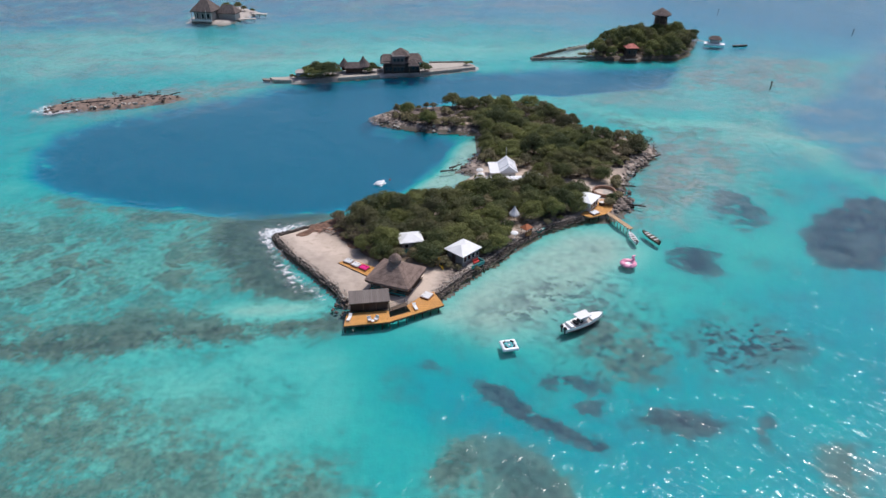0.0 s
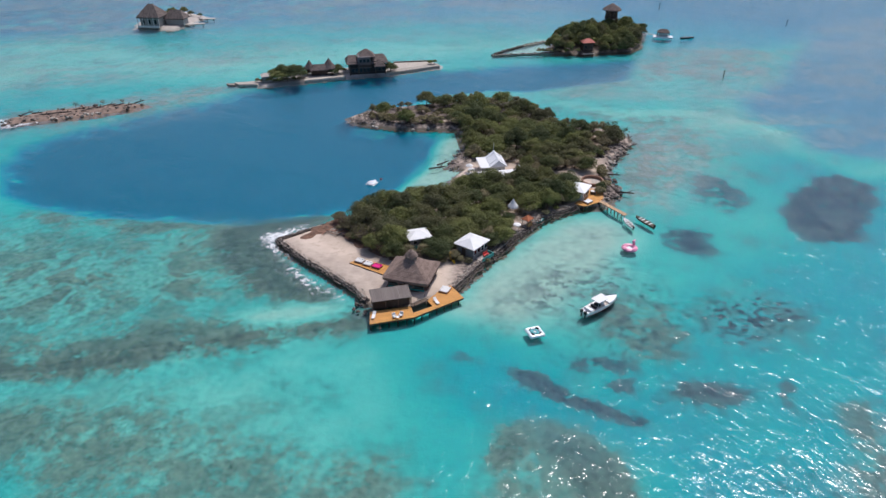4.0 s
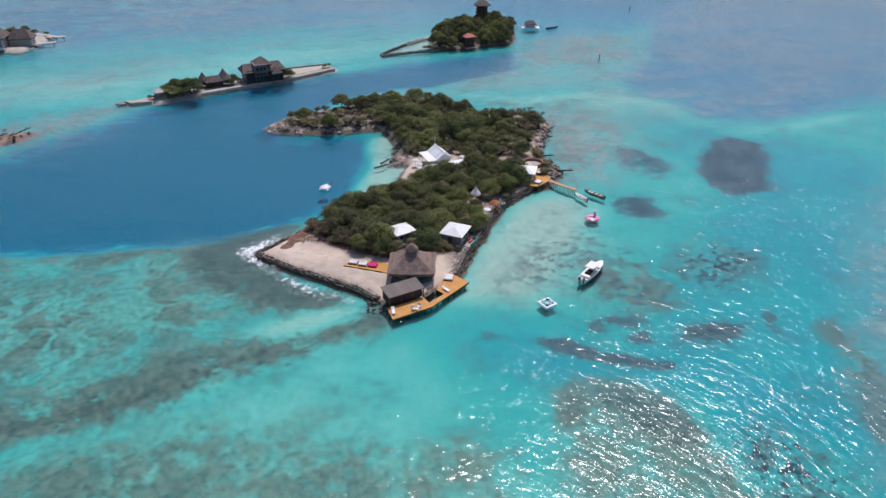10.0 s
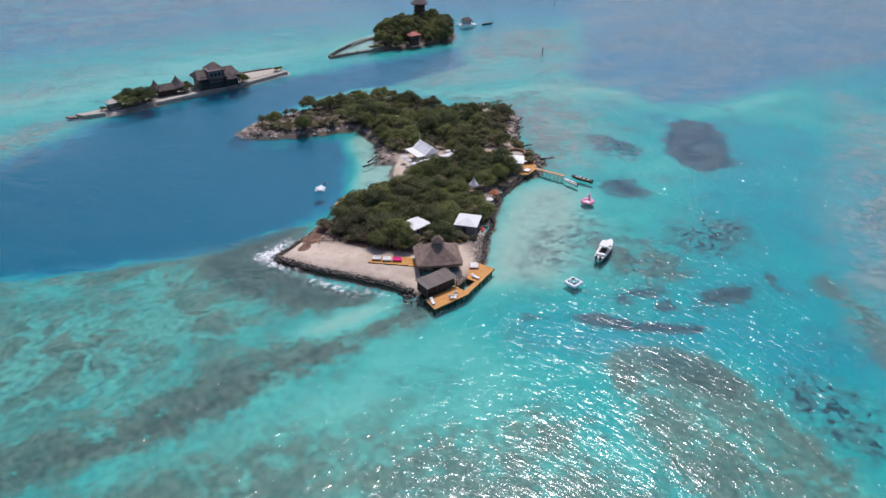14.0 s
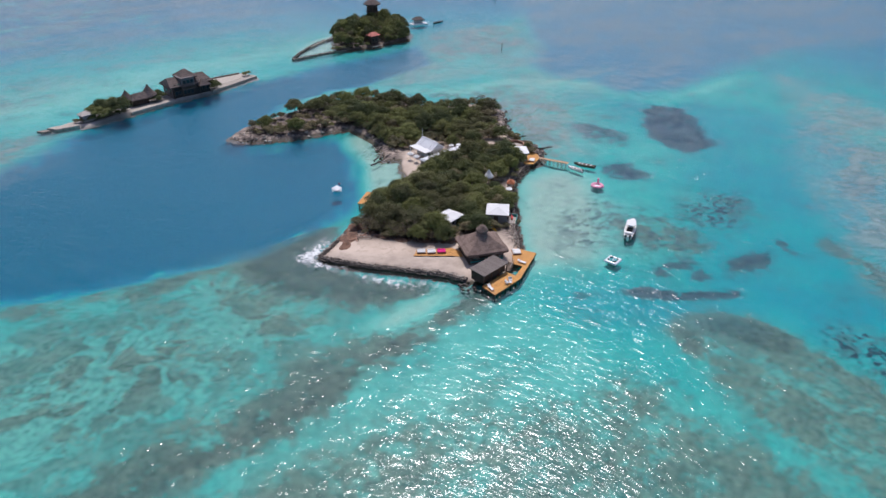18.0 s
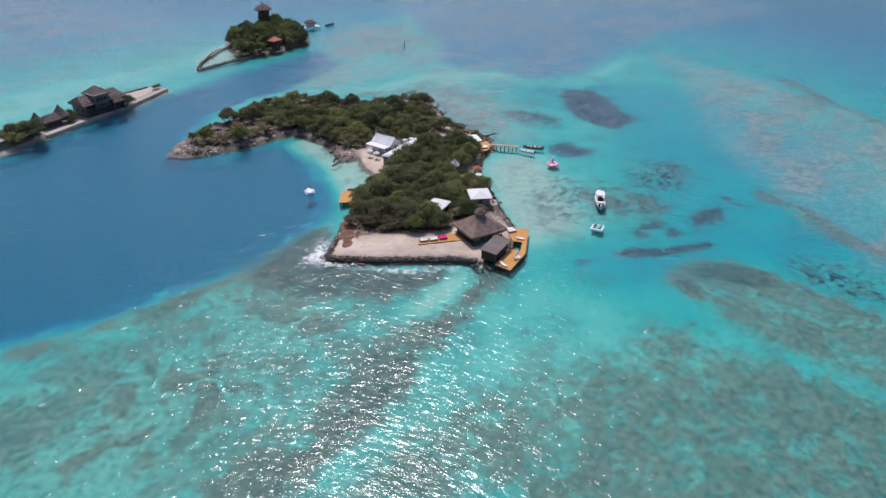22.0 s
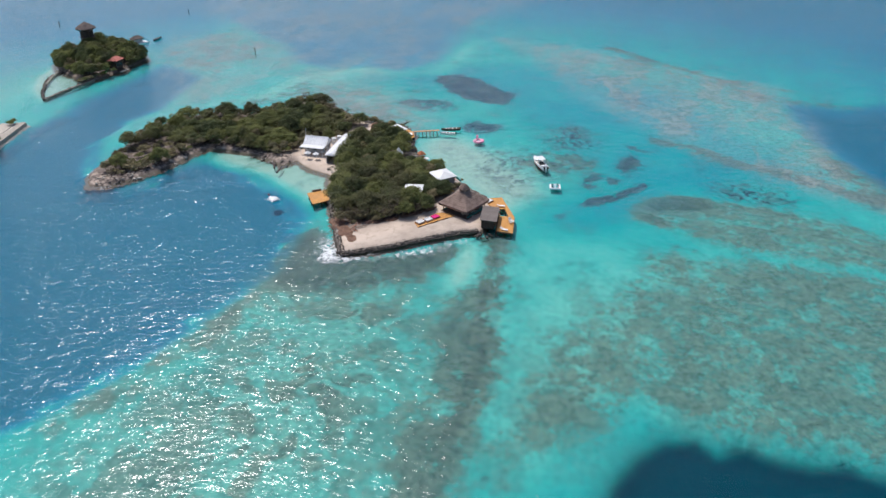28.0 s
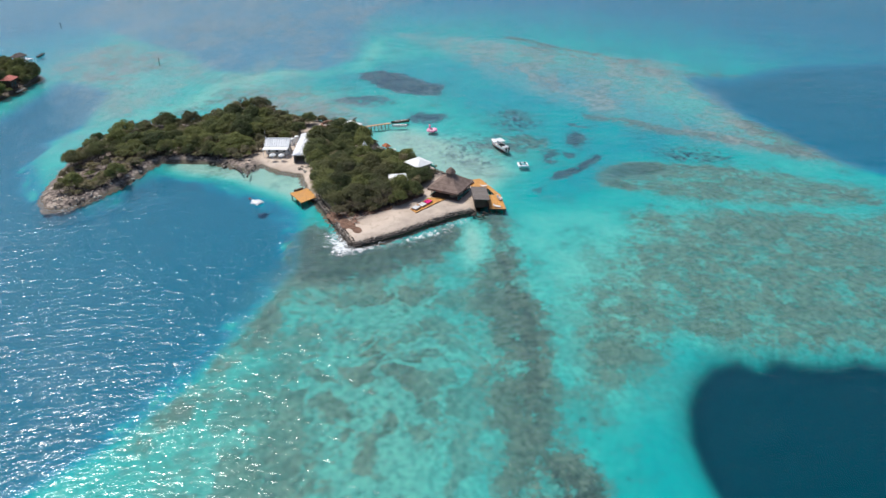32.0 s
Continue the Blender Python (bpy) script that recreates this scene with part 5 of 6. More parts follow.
# ---- boats and floats ----
def hull_loops(length, beam, depth, n=11, square=0.75):
    loops = []
    for i in range(n):
        u = i / (n - 1)
        w = beam / 2 * (square + (1 - square) * min(1, u * 3)) * (1 - max(0, (u - 0.45) / 0.55) ** 2.2) + 0.02
        x = (u - 0.5) * length
        s = 0.35 * max(0, u - 0.5) ** 1.5
        keel = -depth * 0.45 * (1 - max(0, (u - 0.6) / 0.4) ** 2)
        loops.append([(x, -w, depth * 0.55 + s), (x, -w * 0.86, 0), (x, 0, keel), (x, w * 0.86, 0), (x, w, depth * 0.55 + s), (x, w * 0.8, depth * 0.5 + s), (x, 0, depth * 0.42 + s), (x, -w * 0.8, depth * 0.5 + s)])
    return loops


boat = thing("motorboat", "white open motorboat with a canopy and two outboards at anchor", "boat", at=pose(25.8, 106.1, 0.15, 0, 0, 31) @ Matrix.Diagonal((0.89, 0.92, 0.92, 1)))
part("hull", rings(bmesh.new(), hull_loops(10.2, 2.7, 1.5)), M_HULLW, boat)
part("bottom_paint", rings(bmesh.new(), [[(x * 0.985, y * 0.97, min(z, 0.22) - 0.02) for x, y, z in lp] for lp in hull_loops(10.2, 2.72, 1.5)]), M_HULLRED, boat, "dark red bottom paint")
part("cockpit_floor", a_box(-1.3, 0, 0.78, 5.6, 1.9, 0.08), M_CONC, boat)
part("gunwale", rings(bmesh.new(), [[(lp[k][0], lp[k][1], lp[k][2] + d) for lp in hull_loops(10.2, 2.75, 1.5) for k in (0,)] + [(lp[4][0], lp[4][1], lp[4][2] + d) for lp in hull_loops(10.2, 2.75, 1.5)[::-1]] for d in (-0.05, 0.12)], False), M_HULLW, boat)
part("foredeck", slab(bmesh.new(), [(1.4, -1.15), (3.2, -0.95), (4.6, -0.35), (4.95, 0), (4.6, 0.35), (3.2, 0.95), (1.4, 1.15)], 0.95, 1.1), M_HULLW, boat)
con = part("console", a_box(0.1, 0, 1.25, 0.9, 1.0, 1.0, bevel=0.08), M_HULLW, boat)
part("windscreen", a_box(0.5, 0, 1.85, 0.06, 0.95, 0.35, 0, 0, -20), M_GLASSDARK, con)
for x in (-1.1, -2.2):
    part("seat", a_box(x, 0, 1.05, 0.6, 1.3, 0.5, bevel=0.06), M_BLACK, boat, "black upholstered seat")
part("stern_bench", a_box(-3.7, 0, 1.0, 0.7, 2.0, 0.45, bevel=0.05), M_HULLW, boat)
part("canopy", a_box(-0.5, 0, 2.35, 3.2, 2.2, 0.12, bevel=0.05), M_HULLW, boat, "white hard canopy")
for x in (-1.9, 0.9):
    for y in (-0.95, 0.95):
        part("canopy_post", a_rod((x, y, 0.8), (x, y, 2.35), 0.03, n=6), M_WHITE, boat)
for y in (-0.5, 0.5):
    mo = part("outboard", a_box(-5.35, y, 0.95, 0.55, 0.42, 0.7, bevel=0.1), M_BLACK, boat, "black outboard motor")
    part("motor_leg", a_box(-5.35, y, 0.2, 0.2, 0.16, 1.2), M_BLACK, mo)


def canoe(x, y, rz, length, beam, colour, label):
    c = thing("skiff", label, "boat", "skiffs at the jetty", at=at(x, y, 0.12, rz))
    part("hull", rings(bmesh.new(), hull_loops(length, beam, 0.9)), colour, c)
    part("inside", a_box(-0.1 * length, 0, 0.42, length * 0.62, beam * 0.6, 0.06), M_TIMBER, c)
    for u in (-0.3, -0.1, 0.1, 0.25):
        part("thwart", a_box(u * length, 0, 0.52, 0.28, beam * 0.82, 0.08), M_WHITE, c)
    o = part("outboard", a_box(-length / 2 - 0.1, 0, 0.6, 0.35, 0.3, 0.5, bevel=0.06), M_BLACK, c)
    part("motor_leg", a_box(-length / 2 - 0.1, 0, 0.1, 0.12, 0.1, 0.8), M_BLACK, o)


canoe(42.3, 138.3, 98, 4.8, 1.3, M_HULLW, "white skiff moored at the jetty head")
canoe(46.4, 138.6, 113, 6.0, 1.35, M_TIMBER, "long dark skiff with white thwarts by the jetty")
canoe(21.6, 141.6, 20, 3.6, 1.3, M_TEAL, "teal dinghy drawn up on the rubble shore")


def tube_ring(bm, R, r, cx=0, cy=0, cz=0, sx=1.0, sy=1.0, n=28, m=10):
    vs = [[bm.verts.new((cx + (R + r * math.cos(b)) * math.cos(a) * sx, cy + (R + r * math.cos(b)) * math.sin(a) * sy, cz + r * math.sin(b))) for b in [6.2832 * j / m for j in range(m)]] for a in [6.2832 * i / n for i in range(n)]]
    for i in range(n):
        for j in range(m):
            bm.faces.new((vs[i][j], vs[(i + 1) % n][j], vs[(i + 1) % n][(j + 1) % m], vs[i][(j + 1) % m])).smooth = True
    return bm


def ball(bm, x, y, z, rx, ry, rz, seg=16):
    made = bmesh.ops.create_uvsphere(bm, u_segments=seg, v_segments=seg // 2, radius=1.0, matrix=pose(x, y, z) @ Matrix.Diagonal((rx, ry, rz, 1)))
    for v in made["verts"]:
        for f in v.link_faces:
            f.smooth = True
    return bm


fl = thing("flamingo_float", "giant pink inflatable flamingo ring with a curved neck", "pool float", at=pose(38.9, 127.4, 0.2, 0, 0, 35) @ Matrix.Diagonal((1.08, 1.08, 0.7, 1)))
part("ring", tube_ring(bmesh.new(), 1.15, 0.5), M_PINKVINYL, fl)
neck = bmesh.new()
pts = [(1.1, 0, 0.2), (1.45, 0, 0.65), (1.35, 0, 1.1), (1.05, 0, 1.45), (1.15, 0, 1.8), (1.5, 0, 1.85)]
for p, q in zip(pts, pts[1:]):
    rod(neck, p, q, 0.27, 0.25, 10)
    ball(neck, *q, 0.26, 0.26, 0.26, 10)
part("neck", neck, M_PINKVINYL, fl)
part("beak", a_rod((1.55, 0, 1.83), (1.9, 0, 1.58), 0.16, 0.03), M_BLACK, fl)
for s in (-1, 1):
    part("wing", ball(bmesh.new(), -0.2, s * 1.15, 0.42, 0.75, 0.22, 0.35), M_PINKVINYL, fl)
part("tail", ball(bmesh.new(), -1.5, 0, 0.4, 0.4, 0.3, 0.4), M_PINKVINYL, fl)
part("floor", a_rod((0, 0, -0.12), (0, 0, -0.05), 0.95, n=24), M_VINYLW, fl, "white net floor")

raft = thing("lounge_raft", "white square inflatable raft with turquoise mesh seats", "inflatable raft", at=at(11.6, 99.4, 0.18, 12))
tube = bmesh.new()
R = 1.15
for a in ((-R, -R, R, -R), (R, -R, R, R), (R, R, -R, R), (-R, R, -R, -R)):
    rod(tube, (a[0], a[1], 0.05), (a[2], a[3], 0.05), 0.32, n=12)
    ball(tube, a[0], a[1], 0.05, 0.36, 0.36, 0.34, 12)
part("tube", tube, M_VINYLW, raft)
part("floor", a_box(0, 0, -0.1, 2.0, 2.0, 0.1), M_VINYLT, raft)
for k in range(4):
    a = k * 1.5708 + 0.785
    st = part("seat", a_box(math.cos(a) * 0.62, math.sin(a) * 0.62, 0.15, 0.55, 0.55, 0.2, math.degrees(a), bevel=0.06), M_VINYLT, raft)
    part("backrest", a_box(math.cos(a) * 1.0, math.sin(a) * 1.0, 0.34, 0.16, 0.7, 0.34, math.degrees(a), bevel=0.05), M_BLACK, st)
part("table", a_rod((0, 0, 0), (0, 0, 0.25), 0.25, n=14), M_VINYLW, raft)

tur = thing("turtle_float", "round white inflatable turtle with short flippers", "pool float", at=pose(-16.3, 167.3, 0.15, 0, 0, 60) @ Matrix.Diagonal((1.2, 1.25, 1.0, 1)))
part("shell", ball(bmesh.new(), 0, 0, 0.1, 1.25, 1.05, 0.5), M_VINYLW, tur)
part("head", ball(bmesh.new(), 1.3, 0, 0.15, 0.4, 0.3, 0.28), M_VINYLW, tur)
for a, b in ((0.7, 0.8), (0.7, -0.8), (-0.72, 0.72), (-0.72, -0.72)):
    part("flipper", ball(bmesh.new(), a, b, 0.0, 0.42, 0.3, 0.14, 12), M_VINYLW, tur)
buoy = thing("mooring_buoy", "small red mooring buoy beside the turtle float", "buoy", at=at(-13.9, 170.0, 0.0))
part("ball", ball(bmesh.new(), 0, 0, 0.1, 0.25, 0.25, 0.25, 12), M_RED, buoy)
part("ring", tube_ring(bmesh.new(), 0.08, 0.02, 0, 0, 0.38, n=12, m=6), M_BLACK, buoy)

for x, y, h in ((118.2, 251.0, 1.9), (143.0, 381.0, 1.3), (190.0, 335.0, 1.3)):
    mk = thing("channel_marker", "dark wooden channel marker post standing in the sea", "marker post", "channel markers", at=at(x, y, 0))
    part("post", a_rod((0, 0, -1.6), (0.15, 0, h), 0.2, 0.16), M_TIMBER, mk)
    part("topmark", a_box(0.15, 0, h, 0.5, 0.3, 0.5, bevel=0.05), M_TIMBER, mk)


# ---- house islet ----
BIG = thing("thatched_villa", "large two-storey dark timber villa with thatched roofs", "villa", at=pose(-16.0, 270.5, 0.5, 0, 0, 5) @ Matrix.Diagonal((0.97, 0.95, 0.9, 1)))
part("wall_shell", a_box(0, 0, 2.6, 14.2, 8.0, 5.2), M_GREYTIMBER, BIG)
part("tower", a_box(-1.2, -1.6, 5.0, 5.0, 6.0, 4.6), M_GREYTIMBER, BIG, "taller gabled middle bay")
part("tower_roof", hip(bmesh.new(), 6.4, 7.6, 7.0, 9.6, 0.8, 0.35), M_THATCH2, BIG)
for x, w in ((-5.6, 5.2), (4.8, 7.0)):
    part("roof", hip(bmesh.new(), w, 9.4, 4.6, 7.2, w * 0.55, 0.35), M_THATCH2, BIG).location.x = x
part("porch_roof", hip(bmesh.new(), 4.4, 4.6, 3.6, 5.8, 0.4, 0.3), M_THATCH2, BIG).location = (4.6, -4.0, 0)
part("balcony", a_box(-1.2, -5.0, 3.3, 5.4, 1.2, 0.16), M_TIMBER, BIG)
part("balcony_rail", a_box(-1.2, -5.55, 3.85, 5.4, 0.08, 0.9), M_DARKWALL, BIG)
for x in (-2.6, -1.2, 0.2):
    window_in(BIG, x, -4.62, 5.7, 1.1, 1.4, 0, M_TIMBER)
    window_in(BIG, x, -4.05, 1.8, 1.1, 2.0, 0, M_TIMBER)
for x in (-5.8, -4.4, 3.0, 4.6, 6.2):
    window_in(BIG, x, -4.02, 1.9, 1.1, 1.6, 0, M_TIMBER)
for x in (-6.9, -3.5, 3.0, 6.9):
    part("post", a_rod((x, -4.5, -0.4), (x, -4.5, 4.6), 0.14), M_TIMBER, BIG)
for y in (-2, 1.5):
    window_in(BIG, 7.12, y, 2.4, 1.2, 1.4, 90, M_TIMBER)
    window_in(BIG, -7.12, y, 2.4, 1.2, 1.4, -90, M_TIMBER)


def cone_hut(x, y, z, r, h, tall, label, spire=0.0):
    c = thing("thatched_hut", label, "hut", "small thatched huts", at=at(x, y, z))
    part("roof", rings(bmesh.new(), [[(math.cos(a) * rr, math.sin(a) * rr, zz) for a in [k * 0.3927 for k in range(16)]] for rr, zz in ((r, h - 0.3), (r, h), (r * 0.55, h + tall * 0.4), (r * 0.2, h + tall * 0.75), (0.05, h + tall))]), M_THATCH2, c)
    for k in range(6):
        part("post", a_rod((math.cos(k * 1.047) * r * 0.8, math.sin(k * 1.047) * r * 0.8, -0.2), (math.cos(k * 1.047) * r * 0.8, math.sin(k * 1.047) * r * 0.8, h), 0.1, n=6), M_TIMBER, c)
    part("screen", a_box(0, r * 0.5, h * 0.45, r * 1.2, 0.12, h * 0.8), M_DARKWALL, c)


cone_hut(-37.5, 268.5, 0.7, 2.2, 2.4, 3.0, "small pointed thatched hut behind the trees")
cone_hut(-30.2, 268.0, 0.7, 2.8, 2.5, 3.6, "pointed thatched hut on the terrace")
lowh = thing("low_thatched_house", "low thatched house with open front on the terrace", "house", at=at(-33.8, 267.0, 0.7, 8))
part("roof", hip(bmesh.new(), 7.0, 4.5, 2.3, 4.0, 4.0, 0.3), M_THATCH2, lowh)
part("wall_shell", a_box(0, 0.6, 1.1, 6.0, 2.6, 2.2), M_DARKWALL, lowh)
hut_w = thing("shore_shack", "small grey shack under the trees at the islet end", "shack", at=at(-52.5, 260.5, 0.7, 10))
part("roof", hip(bmesh.new(), 4.6, 3.6, 2.2, 3.2, 2.0), M_CONC, hut_w)
part("wall_shell", a_box(0, 0, 1.1, 3.8, 2.8, 2.2), M_GREYWALL, hut_w)
for x, y, s in ((-48.5, 259.9, 1.2), (-45.5, 261.0, 1.25), (-42.3, 261.3, 1.15), (-47, 263, 1.1), (-44, 264, 1.2), (-50, 261.5, 1.0), (-51.5, 259.5, 0.7), (-40, 264.5, 0.95), (-28.3, 266.5, 0.85), (-26.8, 268.4, 0.7), (-7.0, 268.4, 0.75), (9.3, 277.4, 0.6)):
    plant(GREEN[tree_rng.randrange(5)], x, y, 0.6, s, s * 0.92)
for x, y in ((-54.5, 259.3), (-56, 260), (-49.5, 258.4), (-47.5, 258.9), (-45.3, 259.4), (-43, 260.2), (-41, 260.8), (-24.5, 270), (-6.0, 270), (10.8, 277.8)):
    plant(BUSH[tree_rng.randrange(3)], x, y, 0.6, 0.9)
apron_a = thing("stone_landing", "pale concrete landing at the end of the islet", "landing")
part("slab", slab(bmesh.new(), [(-64.5, 260.5), (-62.4, 257.6), (-55.8, 257.2), (-56.5, 260.6)], -0.5, 0.7), M_PALESTONE, apron_a)
part("step", slab(bmesh.new(), [(-67.5, 261.0), (-66.5, 259.0), (-64.0, 258.6), (-64.6, 260.6)], -0.5, 0.25), M_STONE, apron_a)
ter = thing("concrete_terrace", "long bleached concrete terrace along the water", "terrace")
part("slab", slab(bmesh.new(), [(-8.3, 266.6), (12.6, 274.6), (12.2, 276.4), (-8.3, 269.6)], -0.5, 0.7), M_PALESTONE, ter)
part("slab", slab(bmesh.new(), [(-39, 260.0), (-24, 263.8), (-24, 266.0), (-39, 262.5)], -0.5, 0.7), M_PALESTONE, ter)
lawn = thing("walled_pool", "pale walled sand court behind the terrace", "court")
part("floor", slab(bmesh.new(), [(-7, 270.6), (9.5, 276.5), (8, 281), (-5, 280.5)], 0.0, 0.66), M_PALESTONE, lawn)
part("wall", a_box(1.6, 281.2, 0.5, 14.0, 0.5, 1.2, 3), M_STONE, lawn)

# ---- tower islet ----
tw = thing("lookout_tower", "dark timber lookout tower with a thatched umbrella roof above the trees", "tower", at=at(95.5, 319.5, 0.8))
part("roof", rings(bmesh.new(), [[(math.cos(a) * r, math.sin(a) * r, z) for a in [k * 0.5236 for k in range(12)]] for r, z in ((4.2, 10.4), (4.3, 10.8), (2.6, 12.0), (1.0, 12.9), (0.1, 13.5))]), M_THATCH2, tw)
part("cabin", a_rod((0, 0, 7.2), (0, 0, 9.4), 2.7, n=10), M_DARKWALL, tw)
part("floor", a_rod((0, 0, 6.9), (0, 0, 7.2), 3.2, n=12), M_TIMBER, tw)
for k in range(6):
    x, y = math.cos(k * 1.047) * 2.6, math.sin(k * 1.047) * 2.6
    part("post", a_rod((x, y, -0.5), (x, y, 10.6), 0.18, n=6), M_TIMBER, tw)
rh = thing("red_roofed_house", "small house with a faded red tile roof at the water", "house", at=pose(76.4, 290.2, 0.6, 0, 0, 4) @ Matrix.Diagonal((0.72, 0.75, 0.95, 1)))
part("roof", hip(bmesh.new(), 7.4, 6.0, 4.2, 5.6, 2.4), M_TILE, rh)
part("wall_shell", a_box(0, 0.4, 2.0, 5.8, 4.2, 4.2), M_DARKWALL, rh)
for x in (-3.1, -1.0, 1.0, 3.1):
    part("post", a_box(x, -2.5, 1.8, 0.16, 0.16, 4.6), M_TIMBER, rh)
part("veranda", a_box(0, -2.2, 0.2, 6.8, 2.0, 0.2), M_TIMBER, rh)
for x in (-1.4, 1.4):
    window_in(rh, x, -1.72, 2.2, 1.0, 1.4, 0, M_TIMBER)
land = thing("white_landing", "narrow white landing stage below the house", "landing stage", at=at(76.0, 286.6, 0.3, 2))
part("deck_surface", a_box(0, 0, 0.1, 5.2, 1.2, 0.18), M_PALESTONE, land)
for s in (-2, 2):
    part("pile", a_rod((s, 0, -2), (s, 0, 0.1), 0.1, n=6), M_PILE, land)
tree_b = random.Random(8)
grown = []
while len(grown) < 112:
    x, y = tree_b.uniform(60, 112), tree_b.uniform(287, 329)
    d = float(inside_distance(FAR_B, np.array([x]), np.array([y]))[0])
    if d < 0.3 or any((x - a) ** 2 + (y - b) ** 2 < 5.6 for a, b in grown) or (abs(x - 76.4) < 5 and y < 293.0):
        continue
    grown.append((x, y))
    s = tree_b.uniform(0.8, 1.15) * (0.8 if d < 2.5 else 1.0)
    plant((GREEN + DRY[:1])[tree_b.randrange(6)], x, y, 0.7, s, s * (1.4 if d > 5 else 1.15))
for x, y in ((57.5, 290.2), (59.5, 290.4), (61, 290), (56, 290.5), (72, 288.4), (82, 288.8), (64, 289.4), (67, 288.9), (69.5, 288.7), (84.5, 289), (87.5, 289.3), (90.5, 289.7), (93.5, 290.2), (96, 292), (98.5, 294.5), (101, 298), (103, 302)):
    plant(BUSH[tree_rng.randrange(3)], x, y, 0.4, 1.1)


def causeway(name, label, line, width, z, mat, post=0.0):
    """A low rubble causeway along a line, its stones as parts."""
    t = thing(name, label, "causeway")
    r = random.Random(len(line))
    for (ax, ay), (bx, by) in zip(line, line[1:]):
        ln = math.hypot(bx - ax, by - ay)
        part("core", a_box((ax + bx) / 2, (ay + by) / 2, z / 2 - 0.3, ln, width, z + 0.6, math.degrees(math.atan2(by - ay, bx - ax))), mat, t)
        for i in range(int(ln / 1.4)):
            u = (i + r.random() * 0.6) / (ln / 1.4)
            s = r.uniform(0.4, 0.75)
            part("stone", stone_bm(r, s), M_DARKSTONE, t).location = (ax + (bx - ax) * u + r.uniform(-0.5, 0.5) * width, ay + (by - ay) * u + r.uniform(-0.5, 0.5) * width, z * 0.8)
    return t


def stone_bm(r, s, flat=0.7):
    bm = bmesh.new()
    bmesh.ops.create_icosphere(bm, subdivisions=1, radius=s)
    for v in bm.verts:
        k = r.uniform(0.75, 1.15)
        v.co = Vector((v.co.x * k, v.co.y * k, v.co.z * k * flat))
    return bm


causeway("south_causeway", "low brown rubble causeway running out from the islet", [(62, 289.5), (50, 290.0), (36, 289.0)], 1.1, 0.45, M_STONE)
causeway("north_causeway", "low brown rubble causeway closing the shallow pond", [(36, 289.5), (43, 297), (52, 304)], 0.8, 0.35, M_DARKSTONE)
causeway("sand_spit_stones", "line of pale stones along the pond edge", [(52, 304), (62, 310), (70, 312)], 1.2, 0.3, M_PALESTONE)
fh = thing("floating_house", "white floating house with a small thatched roof", "houseboat", at=pose(118.3, 312.6, 0.0, 0, 0, -20) @ Matrix.Diagonal((0.85, 0.85, 0.8, 1)))
part("pontoon", a_box(0, 0, 0.25, 10.0, 5.0, 0.9, bevel=0.1), M_HULLW, fh)
part("roof", hip(bmesh.new(), 6.5, 4.8, 3.0, 4.6, 3.0, 0.3), M_THATCH2, fh).location.y = 0.8
part("cabin", a_box(0, 0.8, 1.7, 4.6, 3.2, 2.4), M_WALLW, fh)
for x in (-3, 3):
    for y in (-1.2, 2.8):
        part("post", a_rod((x, y, 0.5), (x, y, 3.1), 0.1, n=6), M_TIMBER, fh)
gang = thing("plank_gangway", "thin pale gangway from the islet to the floating house", "gangway", at=at(112.6, 318.5, 0.5, -42))
part("deck_surface", a_box(0, 0, 0, 11, 0.9, 0.12), M_PALESTONE, gang)
for u in (-4, 0, 4):
    part("pile", a_rod((u, 0, -3), (u, 0, 0), 0.1, n=6), M_PILE, gang)
skf = thing("dark_skiff", "low dark skiff moored by the floating house", "boat", at=at(128.5, 309.5, 0.1, 5))
part("hull", rings(bmesh.new(), hull_loops(6.5, 1.6, 0.9)), M_BLACK, skf)
part("thwart", a_box(0, 0, 0.5, 0.3, 1.2, 0.08), M_TIMBER, skf)

# ---- far islet ----
fv = thing("far_thatched_villa", "far white and dark villa with a wide thatched roof on piles", "villa", at=pose(-116.5, 360.5, 0.4, 0, 0, -12) @ Matrix.Diagonal((0.74, 0.9, 1.05, 1)))
part("roof", hip(bmesh.new(), 15.5, 12, 4.6, 9.6, 3.5, 0.5), M_THATCH2, fv)
part("wall_shell", a_box(0, 0, 2.3, 12, 9, 4.8), M_GREYWALL, fv)
part("veranda", a_box(0, -5.2, 0.1, 14.5, 2.4, 0.3), M_PALESTONE, fv)
part("veranda_rail", a_box(0, -6.3, 0.7, 14.5, 0.12, 0.8), M_WALLW, fv)
for x in (-7, -3.5, 0, 3.5, 7):
    part("post", a_rod((x, -5.8, -1.5), (x, -5.8, 4.8), 0.18, n=6), M_WALLW, fv)
part("wing_roof", hip(bmesh.new(), 14, 8, 3.0, 6.4, 7, 0.4), M_THATCH2, fv).location = (13.0, 5.0, 0)
part("wing_wall", a_box(13.0, 5.0, 1.5, 12, 6, 3.4), M_GREYWALL, fv)
for x in (-4, 0, 4):
    window_in(fv, x, -4.52, 2.4, 1.6, 2.0, 0, M_TIMBER)
for x, y, s in ((-112, 380, 0.8), (-103, 380, 0.7), (-98, 377, 0.5), (-107, 384, 0.8)):
    plant(GREEN[tree_rng.randrange(5)], x, y, 0.7, s)
